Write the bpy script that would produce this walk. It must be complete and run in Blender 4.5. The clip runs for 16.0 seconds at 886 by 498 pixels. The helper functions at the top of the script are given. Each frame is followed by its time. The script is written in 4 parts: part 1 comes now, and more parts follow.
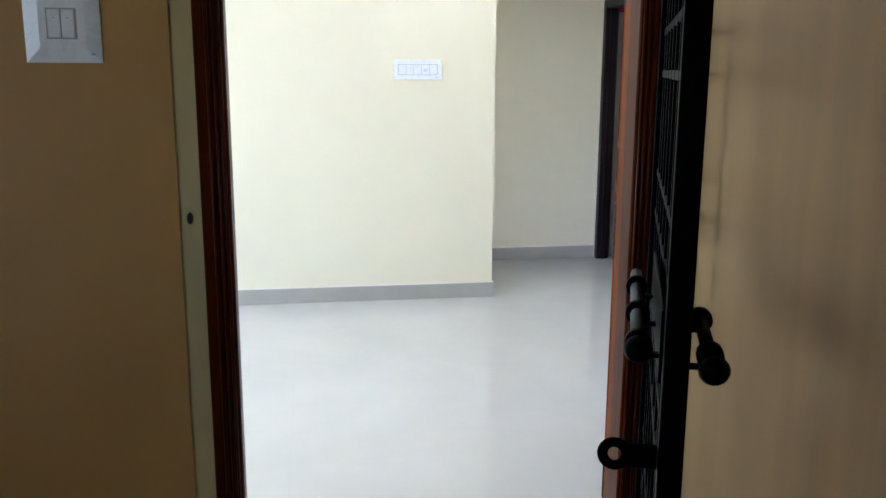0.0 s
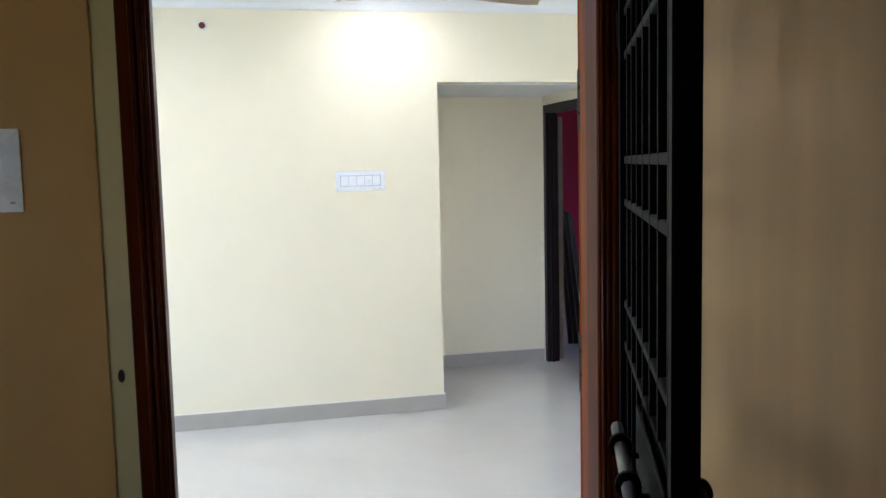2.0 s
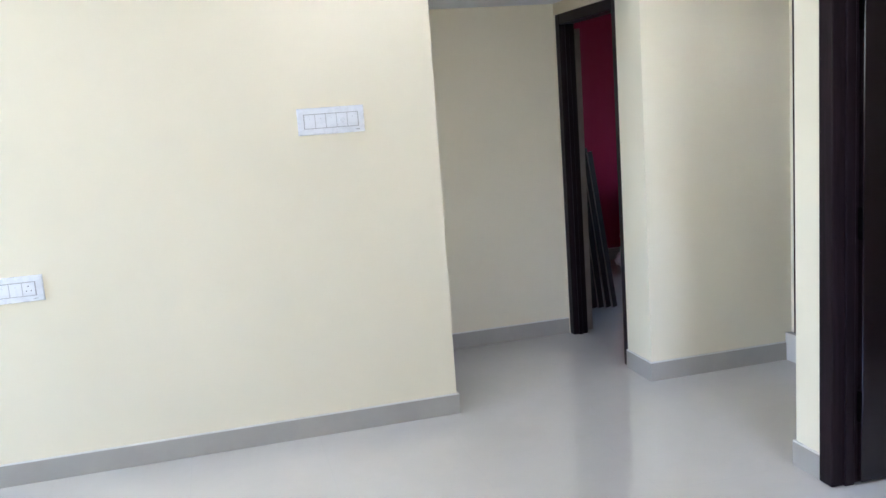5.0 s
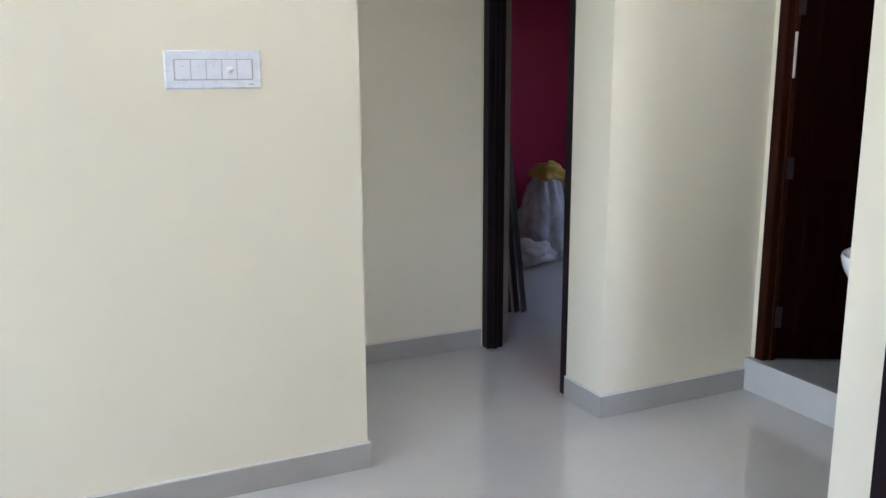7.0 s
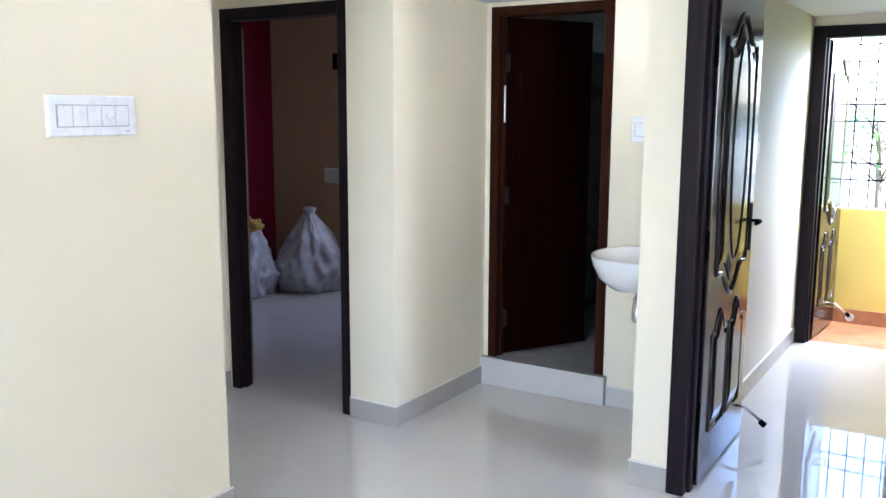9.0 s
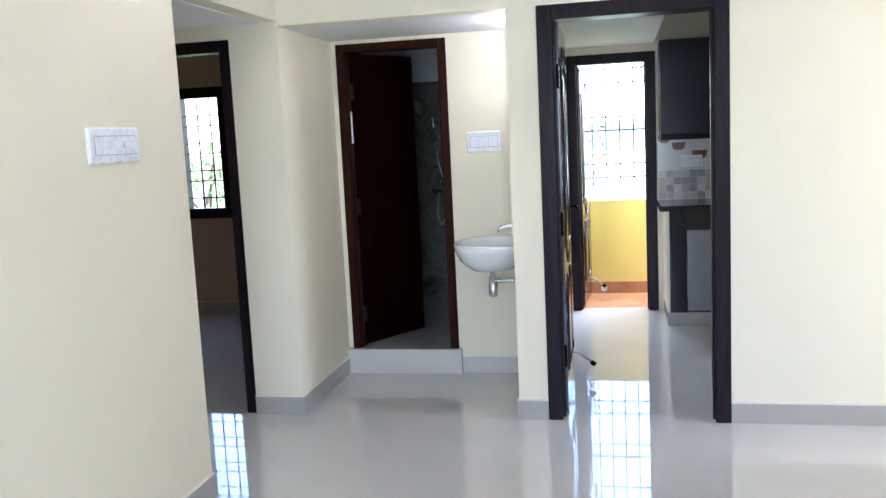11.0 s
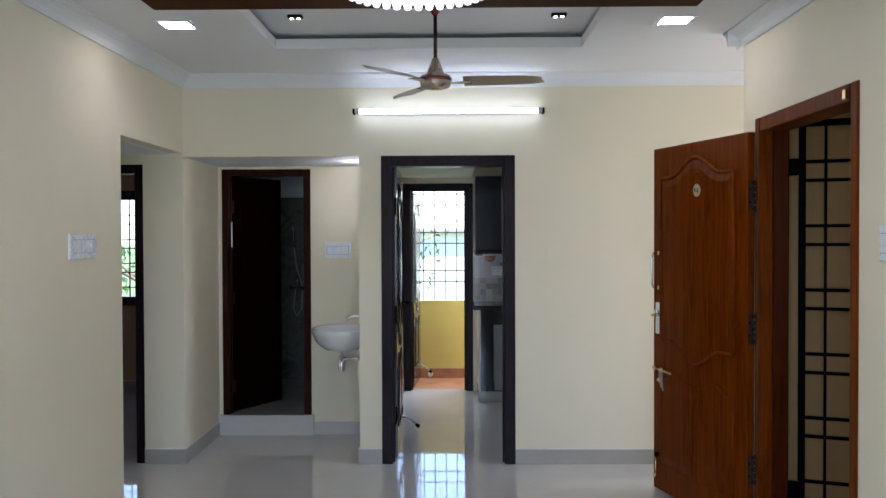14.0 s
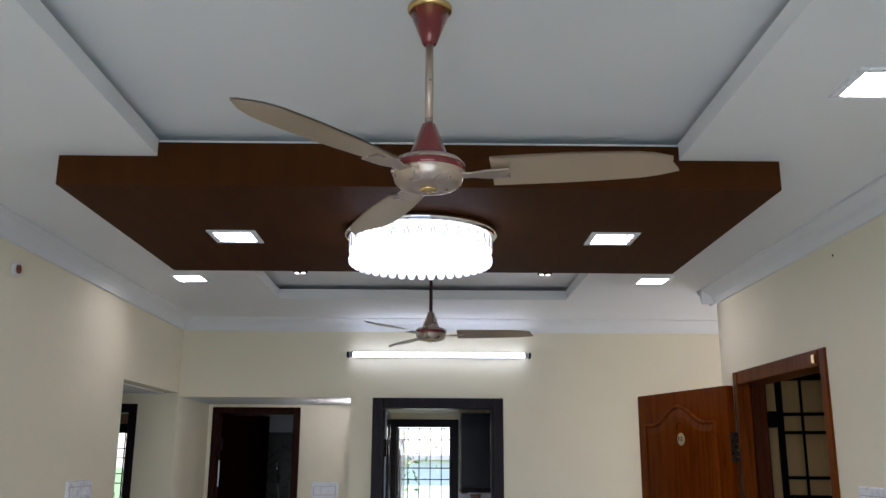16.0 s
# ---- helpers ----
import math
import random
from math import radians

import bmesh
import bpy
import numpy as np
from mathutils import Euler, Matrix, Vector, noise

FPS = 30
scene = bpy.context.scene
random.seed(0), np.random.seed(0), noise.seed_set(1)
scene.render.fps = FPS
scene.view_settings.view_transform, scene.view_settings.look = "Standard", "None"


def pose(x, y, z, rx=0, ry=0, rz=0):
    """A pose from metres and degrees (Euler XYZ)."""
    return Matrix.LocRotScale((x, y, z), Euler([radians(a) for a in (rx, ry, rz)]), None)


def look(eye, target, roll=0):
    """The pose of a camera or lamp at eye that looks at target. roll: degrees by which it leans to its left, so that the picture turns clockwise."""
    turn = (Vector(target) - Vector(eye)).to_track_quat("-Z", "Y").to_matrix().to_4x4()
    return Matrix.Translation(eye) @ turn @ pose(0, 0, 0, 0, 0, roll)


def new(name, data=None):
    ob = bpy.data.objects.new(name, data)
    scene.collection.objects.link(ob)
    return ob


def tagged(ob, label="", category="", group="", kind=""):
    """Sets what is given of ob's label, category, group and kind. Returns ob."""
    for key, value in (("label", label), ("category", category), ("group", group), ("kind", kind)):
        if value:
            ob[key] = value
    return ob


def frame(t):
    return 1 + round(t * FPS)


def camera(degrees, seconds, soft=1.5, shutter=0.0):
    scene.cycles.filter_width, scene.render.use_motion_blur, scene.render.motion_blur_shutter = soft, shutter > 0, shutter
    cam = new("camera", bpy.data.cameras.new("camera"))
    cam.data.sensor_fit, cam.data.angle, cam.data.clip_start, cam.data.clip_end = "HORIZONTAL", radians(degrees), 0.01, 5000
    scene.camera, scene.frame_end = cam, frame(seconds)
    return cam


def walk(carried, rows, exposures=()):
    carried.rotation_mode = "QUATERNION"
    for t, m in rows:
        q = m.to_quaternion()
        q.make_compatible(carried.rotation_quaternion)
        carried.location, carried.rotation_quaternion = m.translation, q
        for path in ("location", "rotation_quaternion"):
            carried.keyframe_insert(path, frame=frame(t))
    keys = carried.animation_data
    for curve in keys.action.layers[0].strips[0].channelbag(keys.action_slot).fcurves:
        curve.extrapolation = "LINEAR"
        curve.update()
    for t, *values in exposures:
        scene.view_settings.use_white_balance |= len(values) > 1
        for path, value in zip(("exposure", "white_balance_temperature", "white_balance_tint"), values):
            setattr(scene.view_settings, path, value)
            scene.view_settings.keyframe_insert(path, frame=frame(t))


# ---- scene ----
cam = camera(54.3, 16.0)
PATH = [
    (0, (-2.287, -5.6, 1.516), (-1.9906, -3.664, 1.1088), 0.3),
    (0.5, (-2.307, -5.57, 1.553), (-1.9961, -3.631, 1.1770), 0.4),
    (1, (-2.293, -5.556, 1.567), (-1.9680, -3.604, 1.2718), -0.2),
    (1.5, (-2.292, -5.518, 1.592), (-1.924, -3.566, 1.357), -0.6),
    (2, (-2.291, -5.443, 1.602), (-1.858, -3.5, 1.408), -1.3),
    (2.5, (-2.272, -5.322, 1.597), (-1.798, -3.385, 1.44), -2.4),
    (3, (-2.22, -5.07, 1.609), (-1.722, -3.14, 1.448), -3.4),
    (3.5, (-2.191, -4.835, 1.611), (-1.712, -2.904, 1.406), -4.5),
    (4, (-2.185, -4.635, 1.6), (-1.7319, -2.703, 1.3554), -5.2),
    (6.5, (-2.085, -3.142, 1.471), (-1.388, -1.313, 1.057), -1.1),
    (7, (-2.17, -2.939, 1.515), (-1.327, -1.173, 1.106), -0.2),
    (7.5, (-2.351, -2.791, 1.541), (-1.238, -1.176, 1.15), 0.5),
    (8, (-2.626, -2.65, 1.519), (-1.265, -1.229, 1.162), 0.8),
    (8.5, (-2.943, -2.535, 1.557), (-1.424, -1.283, 1.202), 1.1),
    (9, (-3.3, -2.353, 1.536), (-1.63, -1.3, 1.218), 0.2),
    (11.5, (-4.626, -1.703, 1.493), (-2.658, -1.409, 1.284), -2.9),
    (12, (-4.923, -1.726, 1.522), (-2.938, -1.524, 1.386), -2.8),
    (12.5, (-5.243, -1.766, 1.528), (-3.252, -1.625, 1.406), -2.2),
    (13, (-5.531, -1.873, 1.545), (-3.539, -1.766, 1.403), -1.5),
    (13.5, (-5.718, -1.881, 1.564), (-3.723, -1.819, 1.444), -0.6),
    (14, (-5.87, -1.857, 1.569), (-3.87, -1.828, 1.534), -0.2),
    (14.5, (-5.925, -1.764, 1.671), (-3.926, -1.771, 1.735), -0.3),
    (15, (-5.943, -1.767, 1.612), (-3.957, -1.777, 1.852), 0.7),
    (15.5, (-6.026, -1.82, 1.679), (-4.058, -1.818, 2.035), 1.0),
    (16, (-6.105, -1.771, 1.695), (-4.161, -1.792, 2.165), 0.3),
]
EXPOSURES = [(0, 4.02, 5310, 14), (2.0, 3.93, 5450, 15.5), (3.5, 3.84, 5420, 18.5), (4.2, 3.84, 5420, 18.5), (6.5, 3.55, 5460, 19), (7.5, 3.7, 5410, 19.5), (9.0, 3.94, 5430, 20), (11.5, 3.42, 5460, 18.5), (12.5, 2.93, 5630, 19.0), (13.5, 2.70, 5640, 19.0), (14.5, 2.28, 5630, 19.5), (16.0, 2.18, 5770, 21.5)]
walk(cam, [(t, look(e, g, r)) for t, e, g, r in PATH], EXPOSURES)


# ---------------------------------------------------------------- light
world = bpy.data.worlds.new("sky")
scene.world = world
world.use_nodes = True
wn = world.node_tree.nodes
sky = wn.new("ShaderNodeTexSky")
sky.sky_type, sky.sun_disc = "NISHITA", False
sky.sun_elevation, sky.sun_rotation = radians(52), radians(160)
world.node_tree.links.new(sky.outputs[0], wn["Background"].inputs[0])
wn["Background"].inputs[1].default_value = 0.15


def lamp(name, kind, m, energy, color=(1, 1, 1), sx=1.0, sy=1.0):
    data = bpy.data.lights.new(name, kind)
    data.energy, data.color = energy, color
    if kind == "AREA":
        data.shape, data.size, data.size_y = "RECTANGLE", sx, sy
    ob = new(name, data)
    ob.matrix_world = m
    return ob


sun = lamp("sun", "SUN", look((0, 0, 10), (2.7, 7.3, 0)), 4.0, (1, 0.95, 0.86))
sun.data.angle = radians(0.5)
lamp("daylight_rear", "AREA", look((-7.3, -1.7, 1.5), (-3, -1.7, 1.3)), 5.1, (0.70, 0.85, 1.0), 2.1, 1.55)
lamp("daylight_balcony", "AREA", look((3.52, -2.1, 2.31), (1.3, -2.3, 0.0)), 10, (0.90, 0.95, 1.0), 1.1, 0.3)
lamp("daylight_alcove", "AREA", look((-0.59, -5.04, 1.47), (-0.59, -3.0, 1.35)), 2.5, (0.97, 0.98, 1.0), 0.84, 1.2)
bed = lamp("daylight_bedroom", "AREA", look((2.70, 1.5, 1.45), (0.9, 3.0, 0.9)), 0.22, (0.92, 0.96, 1.0), 0.4, 0.9)
bed.data.spread = radians(120)
# warm narrow fill, added out of view to brighten the stairwell side wall
stair = lamp("fill_stairwell", "AREA", look((-4.9, -5.3, 1.75), (-1.4, -3.95, 1.3)), 0.062, (1.0, 0.92, 0.80), 0.3, 1.3)
stair.data.spread = radians(50)

# ---------------------------------------------------------------- materials


def base(name):
    m = bpy.data.materials.new(name)
    m.use_nodes = True
    return m, m.node_tree.nodes, m.node_tree.links, m.node_tree.nodes["Principled BSDF"]


def coords(n, l, scale=(1, 1, 1)):
    tc, mp = n.new("ShaderNodeTexCoord"), n.new("ShaderNodeMapping")
    mp.inputs["Scale"].default_value = scale
    l.new(tc.outputs["Object"], mp.inputs[0])
    return mp.outputs[0]


def noise_node(n, l, vec, scale, detail=4, rough=0.6, dist=0.0):
    t = n.new("ShaderNodeTexNoise")
    t.inputs["Scale"].default_value, t.inputs["Detail"].default_value = scale, detail
    t.inputs["Roughness"].default_value, t.inputs["Distortion"].default_value = rough, dist
    l.new(vec, t.inputs["Vector"])
    return t.outputs["Fac"]


def ramp(n, l, fac, stops):
    r = n.new("ShaderNodeValToRGB")
    el = r.color_ramp.elements
    while len(el) < len(stops):
        el.new(0.5)
    for e, (p, c) in zip(el, stops):
        e.position, e.color = p, (*c, 1)
    l.new(fac, r.inputs[0])
    return r.outputs[0]


def bump(n, l, bsdf, fac, strength, dist=0.002):
    b = n.new("ShaderNodeBump")
    b.inputs["Strength"].default_value, b.inputs["Distance"].default_value = strength, dist
    l.new(fac, b.inputs["Height"])
    l.new(b.outputs[0], bsdf.inputs["Normal"])


def plain(name, col, rough=0.5, metal=0.0, var=0.06, scale=3.0, bmp=0.0, bscale=180, coat=0.0, stretch=(1, 1, 1), spec=0.5):
    """Paint, plastic, metal: two scales of mottling, roughness wear and a fine relief."""
    m, n, l, p = base(name)
    v = coords(n, l, stretch)
    f = noise_node(n, l, v, scale, 5)
    lo, hi = [c * (1 - var) for c in col], [min(1, c * (1 + var)) for c in col]
    l.new(ramp(n, l, f, [(0.3, lo), (0.7, hi)]), p.inputs["Base Color"])
    p.inputs["Metallic"].default_value, p.inputs["Specular IOR Level"].default_value = metal, spec
    r = n.new("ShaderNodeMapRange")
    r.inputs["To Min"].default_value, r.inputs["To Max"].default_value = max(0.02, rough - 0.06), min(1, rough + 0.06)
    l.new(noise_node(n, l, v, scale * 4, 3), r.inputs[0])
    l.new(r.outputs[0], p.inputs["Roughness"])
    p.inputs["Coat Weight"].default_value = coat
    if bmp:
        bump(n, l, p, noise_node(n, l, v, bscale, 3), bmp)
    return m


def wood(name, dark, light, rough=0.3, along=(14, 14, 0.9), coat=0.3, bmp=0.15, spec=0.5):
    m, n, l, p = base(name)
    v = coords(n, l, along)
    f = noise_node(n, l, v, 2.2, 8, 0.62, 0.9)
    fine = noise_node(n, l, coords(n, l, tuple(a * 7 for a in along)), 3, 3)
    c = ramp(n, l, f, [(0.28, dark), (0.5, [(a + b) / 2 for a, b in zip(dark, light)]), (0.74, light)])
    mix = n.new("ShaderNodeMixRGB")
    mix.blend_type, mix.inputs[0].default_value = "MULTIPLY", 0.35
    l.new(c, mix.inputs[1])
    l.new(ramp(n, l, fine, [(0.35, (0.55, 0.5, 0.5)), (0.6, (1, 1, 1))]), mix.inputs[2])
    l.new(mix.outputs[0], p.inputs["Base Color"])
    p.inputs["Roughness"].default_value, p.inputs["Coat Weight"].default_value = rough, coat
    p.inputs["Coat Roughness"].default_value, p.inputs["Specular IOR Level"].default_value = 0.15, spec
    bump(n, l, p, fine, bmp, 0.001)
    return m


def glow(name, col, strength):
    m, n, l, p = base(name)
    p.inputs["Base Color"].default_value = (0.9, 0.9, 0.9, 1)
    p.inputs["Emission Color"].default_value = (*col, 1)
    p.inputs["Emission Strength"].default_value = strength
    return m


def veined(name, stops, scale, rough, dist=1.5, stretch=(1, 1, 1), bmp=0.05):
    m, n, l, p = base(name)
    f = noise_node(n, l, coords(n, l, stretch), scale, 9, 0.65, dist)
    l.new(ramp(n, l, f, stops), p.inputs["Base Color"])
    p.inputs["Roughness"].default_value = rough
    bump(n, l, p, f, bmp)
    return m


def floor_tile():
    """Polished vitrified tile: pale grey, cloudy, with hairline joints every 0.6 m."""
    m, n, l, p = base("polished_tile")
    v = coords(n, l)
    f = noise_node(n, l, v, 1.3, 6, 0.6, 0.4)
    fine = noise_node(n, l, v, 60, 3)
    c = ramp(n, l, f, [(0.3, (0.57, 0.548, 0.505)), (0.7, (0.635, 0.612, 0.565))])
    br = n.new("ShaderNodeTexBrick")
    br.offset, br.squash = 0.0, 1.0
    for key, val in (("Scale", 1.0), ("Mortar Size", 0.0012), ("Brick Width", 0.6), ("Row Height", 0.6), ("Mortar Smooth", 0.2)):
        br.inputs[key].default_value = val
    br.inputs["Color1"].default_value = br.inputs["Color2"].default_value = (1, 1, 1, 1)
    br.inputs["Mortar"].default_value = (0.955, 0.955, 0.955, 1)
    l.new(v, br.inputs["Vector"])
    mul = n.new("ShaderNodeMixRGB")
    mul.blend_type, mul.inputs[0].default_value = "MULTIPLY", 1.0
    l.new(c, mul.inputs[1])
    l.new(br.outputs["Color"], mul.inputs[2])
    l.new(mul.outputs[0], p.inputs["Base Color"])
    r = n.new("ShaderNodeMapRange")
    r.inputs["To Min"].default_value, r.inputs["To Max"].default_value = 0.015, 0.045
    l.new(noise_node(n, l, v, 5, 4), r.inputs[0])
    l.new(r.outputs[0], p.inputs["Roughness"])
    p.inputs["IOR"].default_value = 2.15
    bump(n, l, p, fine, 0.004, 0.0004)
    return m


M_WALL = plain("cream_paint", (0.82, 0.75, 0.575), 0.62, var=0.025, scale=1.2, bmp=0.12, bscale=260)
M_WHITE = plain("white_paint", (0.80, 0.80, 0.80), 0.7, var=0.02, scale=1.5, bmp=0.1, bscale=240)
M_STAIR = plain("brown_paint", (0.43, 0.235, 0.060), 0.55, var=0.06, scale=1.5, bmp=0.2, bscale=160)
M_BAND = plain("old_cream_paint", (0.46, 0.37, 0.16), 0.6, var=0.08, scale=3, bmp=0.2, bscale=160)
# upright streaks in this tan imitate the soft shadows of the gate bars
M_TAN = plain("tan_paint_shadow_streaks", (0.39, 0.235, 0.085), 0.55, var=0.12, scale=2.0, bmp=0.15, bscale=200, stretch=(4, 4, 0.25))
M_RED = plain("maroon_paint", (0.25, 0.010, 0.045), 0.6, var=0.08, scale=1.2, bmp=0.12, bscale=240, spec=0.15)
M_BUFF = plain("buff_paint", (0.55, 0.40, 0.26), 0.6, var=0.04, scale=1.2, bmp=0.12, bscale=240)
M_YELLOW = plain("yellow_paint", (0.74, 0.60, 0.17), 0.6, var=0.05, scale=2, bmp=0.2, bscale=200)
M_FLOOR = floor_tile()
M_SKIRT = plain("skirting_tile", (0.41, 0.385, 0.345), 0.2, var=0.05, scale=4, bmp=0.02)
M_RISER = plain("step_tile", (0.60, 0.575, 0.53), 0.15, var=0.04, scale=3, bmp=0.02)
M_GROUT = plain("white_cement", (0.75, 0.72, 0.66), 0.8, var=0.08, scale=20, bmp=0.3)
M_BROWN = plain("chocolate_laminate", (0.056, 0.018, 0.0045), 0.6, var=0.12, scale=2, bmp=0.06, bscale=150, stretch=(1, 8, 1), spec=0.05)
M_WENGE = wood("wenge_polish", (0.008, 0.0048, 0.0065), (0.022, 0.0135, 0.017), 0.34, coat=0.0, bmp=0.1, spec=0.11)
M_GLOSSWENGE = wood("wenge_lacquer", (0.007, 0.004, 0.006), (0.018, 0.010, 0.013), 0.16, coat=0.3, bmp=0.06, spec=0.4)
M_TEAK = wood("teak_polish", (0.075, 0.0115, 0.0002), (0.22, 0.042, 0.0006), 0.24, coat=0.03, spec=0.04)
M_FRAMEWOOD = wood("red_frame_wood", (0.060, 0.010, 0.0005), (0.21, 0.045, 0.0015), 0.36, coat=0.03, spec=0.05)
M_FRAMEDARK = wood("dark_maroon_frame", (0.030, 0.0045, 0.0004), (0.085, 0.015, 0.0008), 0.36, coat=0.04, spec=0.08)
M_BATHFRAME = wood("dark_brown_frame", (0.015, 0.004, 0.002), (0.046, 0.013, 0.005), 0.42, coat=0.0, spec=0.06)
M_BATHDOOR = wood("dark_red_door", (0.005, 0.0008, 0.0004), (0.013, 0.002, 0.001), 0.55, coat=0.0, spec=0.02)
M_PLASTIC = plain("white_plastic", (0.82, 0.83, 0.86), 0.28, var=0.015, scale=8)
M_GREYLINE = plain("grey_gasket", (0.42, 0.41, 0.42), 0.5)
M_CHROME = plain("chrome", (0.78, 0.78, 0.80), 0.12, metal=1.0, var=0.03)
M_BRASS = plain("brass", (0.75, 0.52, 0.22), 0.22, metal=1.0, var=0.06, scale=12)
M_STEEL = plain("dull_steel", (0.55, 0.52, 0.5), 0.35, metal=1.0, var=0.08, scale=14)
M_HINGE = plain("tarnished_steel", (0.040, 0.022, 0.016), 0.6, var=0.2, scale=14, spec=0.08)
M_OLDSTEEL = plain("dark_steel", (0.03, 0.022, 0.020), 0.6, var=0.2, scale=14, spec=0.08)
M_BOLT = plain("worn_dark_steel", (0.07, 0.07, 0.075), 0.4, metal=0.6, var=0.2, scale=14)
M_IRON = plain("black_iron_paint", (0.0012, 0.0012, 0.0014), 0.5, var=0.25, scale=10, bmp=0.2, bscale=90, spec=0.02)
M_CERAMIC = plain("white_ceramic", (0.85, 0.85, 0.84), 0.08, var=0.01, coat=0.6)
M_TUBE = glow("tube_glow", (0.88, 0.95, 1.0), 1.7)
M_PANEL = glow("panel_glow", (1.0, 0.95, 0.86), 6.6)
M_SPOT = glow("spot_glow", (1.0, 0.93, 0.8), 2)
M_CRYSTAL = glow("lit_acrylic", (0.97, 0.97, 1.0), 0.42)
M_BULB = glow("bulb_glow", (0.96, 0.97, 1.0), 11)
M_BEAD = glow("lit_bead", (0.85, 0.92, 1.0), 0.3)
M_FANBODY = plain("champagne_metal", (0.50, 0.40, 0.33), 0.28, metal=0.7, var=0.05)
M_FANRED = plain("maroon_enamel", (0.20, 0.025, 0.025), 0.22, metal=0.3, var=0.05, coat=0.5)
# rod colour with its shade against the bright ceiling put in
M_FANROD_SHADED = plain("shaded_maroon_enamel", (0.045, 0.010, 0.010), 0.3, var=0.05, spec=0.3)
M_BLADE = plain("beige_blade", (0.46, 0.35, 0.24), 0.4, metal=0.3, var=0.05)
M_GRANITE = veined("black_granite", [(0.3, (0.008, 0.008, 0.009)), (0.72, (0.03, 0.03, 0.034))], 120, 0.1, 0)
M_CABINET = plain("charcoal_laminate", (0.012, 0.012, 0.018), 0.34, var=0.1, scale=4, spec=0.25)
M_GREYDOOR = plain("grey_laminate", (0.28, 0.28, 0.29), 0.45, var=0.06, scale=4)
M_MARBLE = veined("grey_green_marble", [(0.3, (0.07, 0.066, 0.052)), (0.5, (0.18, 0.172, 0.14)), (0.62, (0.10, 0.097, 0.08)), (0.75, (0.34, 0.32, 0.26))], 2.6, 0.25, 2.2)
M_BATHFLOOR = veined("grey_bath_tile", [(0.35, (0.22, 0.215, 0.2)), (0.7, (0.36, 0.35, 0.33))], 3.5, 0.3, 0.8)
M_TERRACOTTA = veined("terracotta_tile", [(0.35, (0.34, 0.14, 0.06)), (0.7, (0.52, 0.26, 0.13))], 5, 0.5, 0.8)
M_SPLASH = [plain("splash_white", (0.62, 0.62, 0.64), 0.15), plain("splash_grey", (0.34, 0.33, 0.33), 0.15),
            plain("splash_beige", (0.46, 0.41, 0.38), 0.15), plain("splash_pale", (0.52, 0.52, 0.55), 0.15)]
M_CUP = plain("brown_print", (0.22, 0.08, 0.03), 0.2, var=0.3, scale=40)
M_BAG = plain("woven_sack", (0.46, 0.46, 0.51), 0.45, var=0.25, scale=7, bmp=0.5, bscale=60)
M_CLOTH = plain("yellow_cloth", (0.42, 0.27, 0.05), 0.8, var=0.35, scale=9, bmp=0.5, bscale=50)
M_PAPER = plain("white_wrap", (0.55, 0.53, 0.52), 0.7, var=0.08, scale=6, bmp=0.3, bscale=40)
M_PLANK = plain("dark_plank", (0.03, 0.022, 0.022), 0.4, var=0.2, scale=5, stretch=(10, 10, 1))
M_PLANKEDGE = plain("pale_plank_edge", (0.30, 0.25, 0.21), 0.6, var=0.15, scale=8)
M_PIPE = plain("terracotta_pipe", (0.22, 0.05, 0.02), 0.5)
M_DARK = plain("hole_dark", (0.01, 0.01, 0.01), 0.9)
M_ROSE = plain("number_disc", (0.72, 0.62, 0.36), 0.3, metal=0.6)
M_INK = plain("black_ink", (0.01, 0.01, 0.01), 0.5)
M_GRASS = veined("meadow", [(0.3, (0.05, 0.09, 0.02)), (0.7, (0.12, 0.17, 0.05))], 0.4, 0.9, 0.5)
M_LEAF = plain("leaf", (0.10, 0.17, 0.05), 0.45, var=0.45, scale=2)
M_BARK = plain("bark", (0.12, 0.085, 0.06), 0.9, var=0.3, scale=12, bmp=0.6, bscale=30)
M_HOUSE = plain("pale_render", (0.72, 0.70, 0.66), 0.8, var=0.06)
M_ROOF = plain("weathered_concrete", (0.35, 0.33, 0.31), 0.9, var=0.15)
g, gn, gl, gp = base("clear_glass")
gp.inputs["Transmission Weight"].default_value, gp.inputs["Roughness"].default_value = 1.0, 0.0
M_GLASS = g

# ---------------------------------------------------------------- mesh helpers


def bx(bm, x0, x1, y0, y1, z0, z1):
    v = [bm.verts.new((x, y, z)) for z in (z0, z1) for x, y in ((x0, y0), (x1, y0), (x1, y1), (x0, y1))]
    for f in ((3, 2, 1, 0), (4, 5, 6, 7), (0, 1, 5, 4), (1, 2, 6, 5), (2, 3, 7, 6), (3, 0, 4, 7)):
        bm.faces.new([v[i] for i in f])
    return v


def box_bm(x0, x1, y0, y1, z0, z1, r=0.0, seg=1):
    bm = bmesh.new()
    bx(bm, min(x0, x1), max(x0, x1), min(y0, y1), max(y0, y1), min(z0, z1), max(z0, z1))
    if r:
        bmesh.ops.bevel(bm, geom=bm.edges[:], offset=r, segments=seg, affect="EDGES", profile=0.5)
    return bm


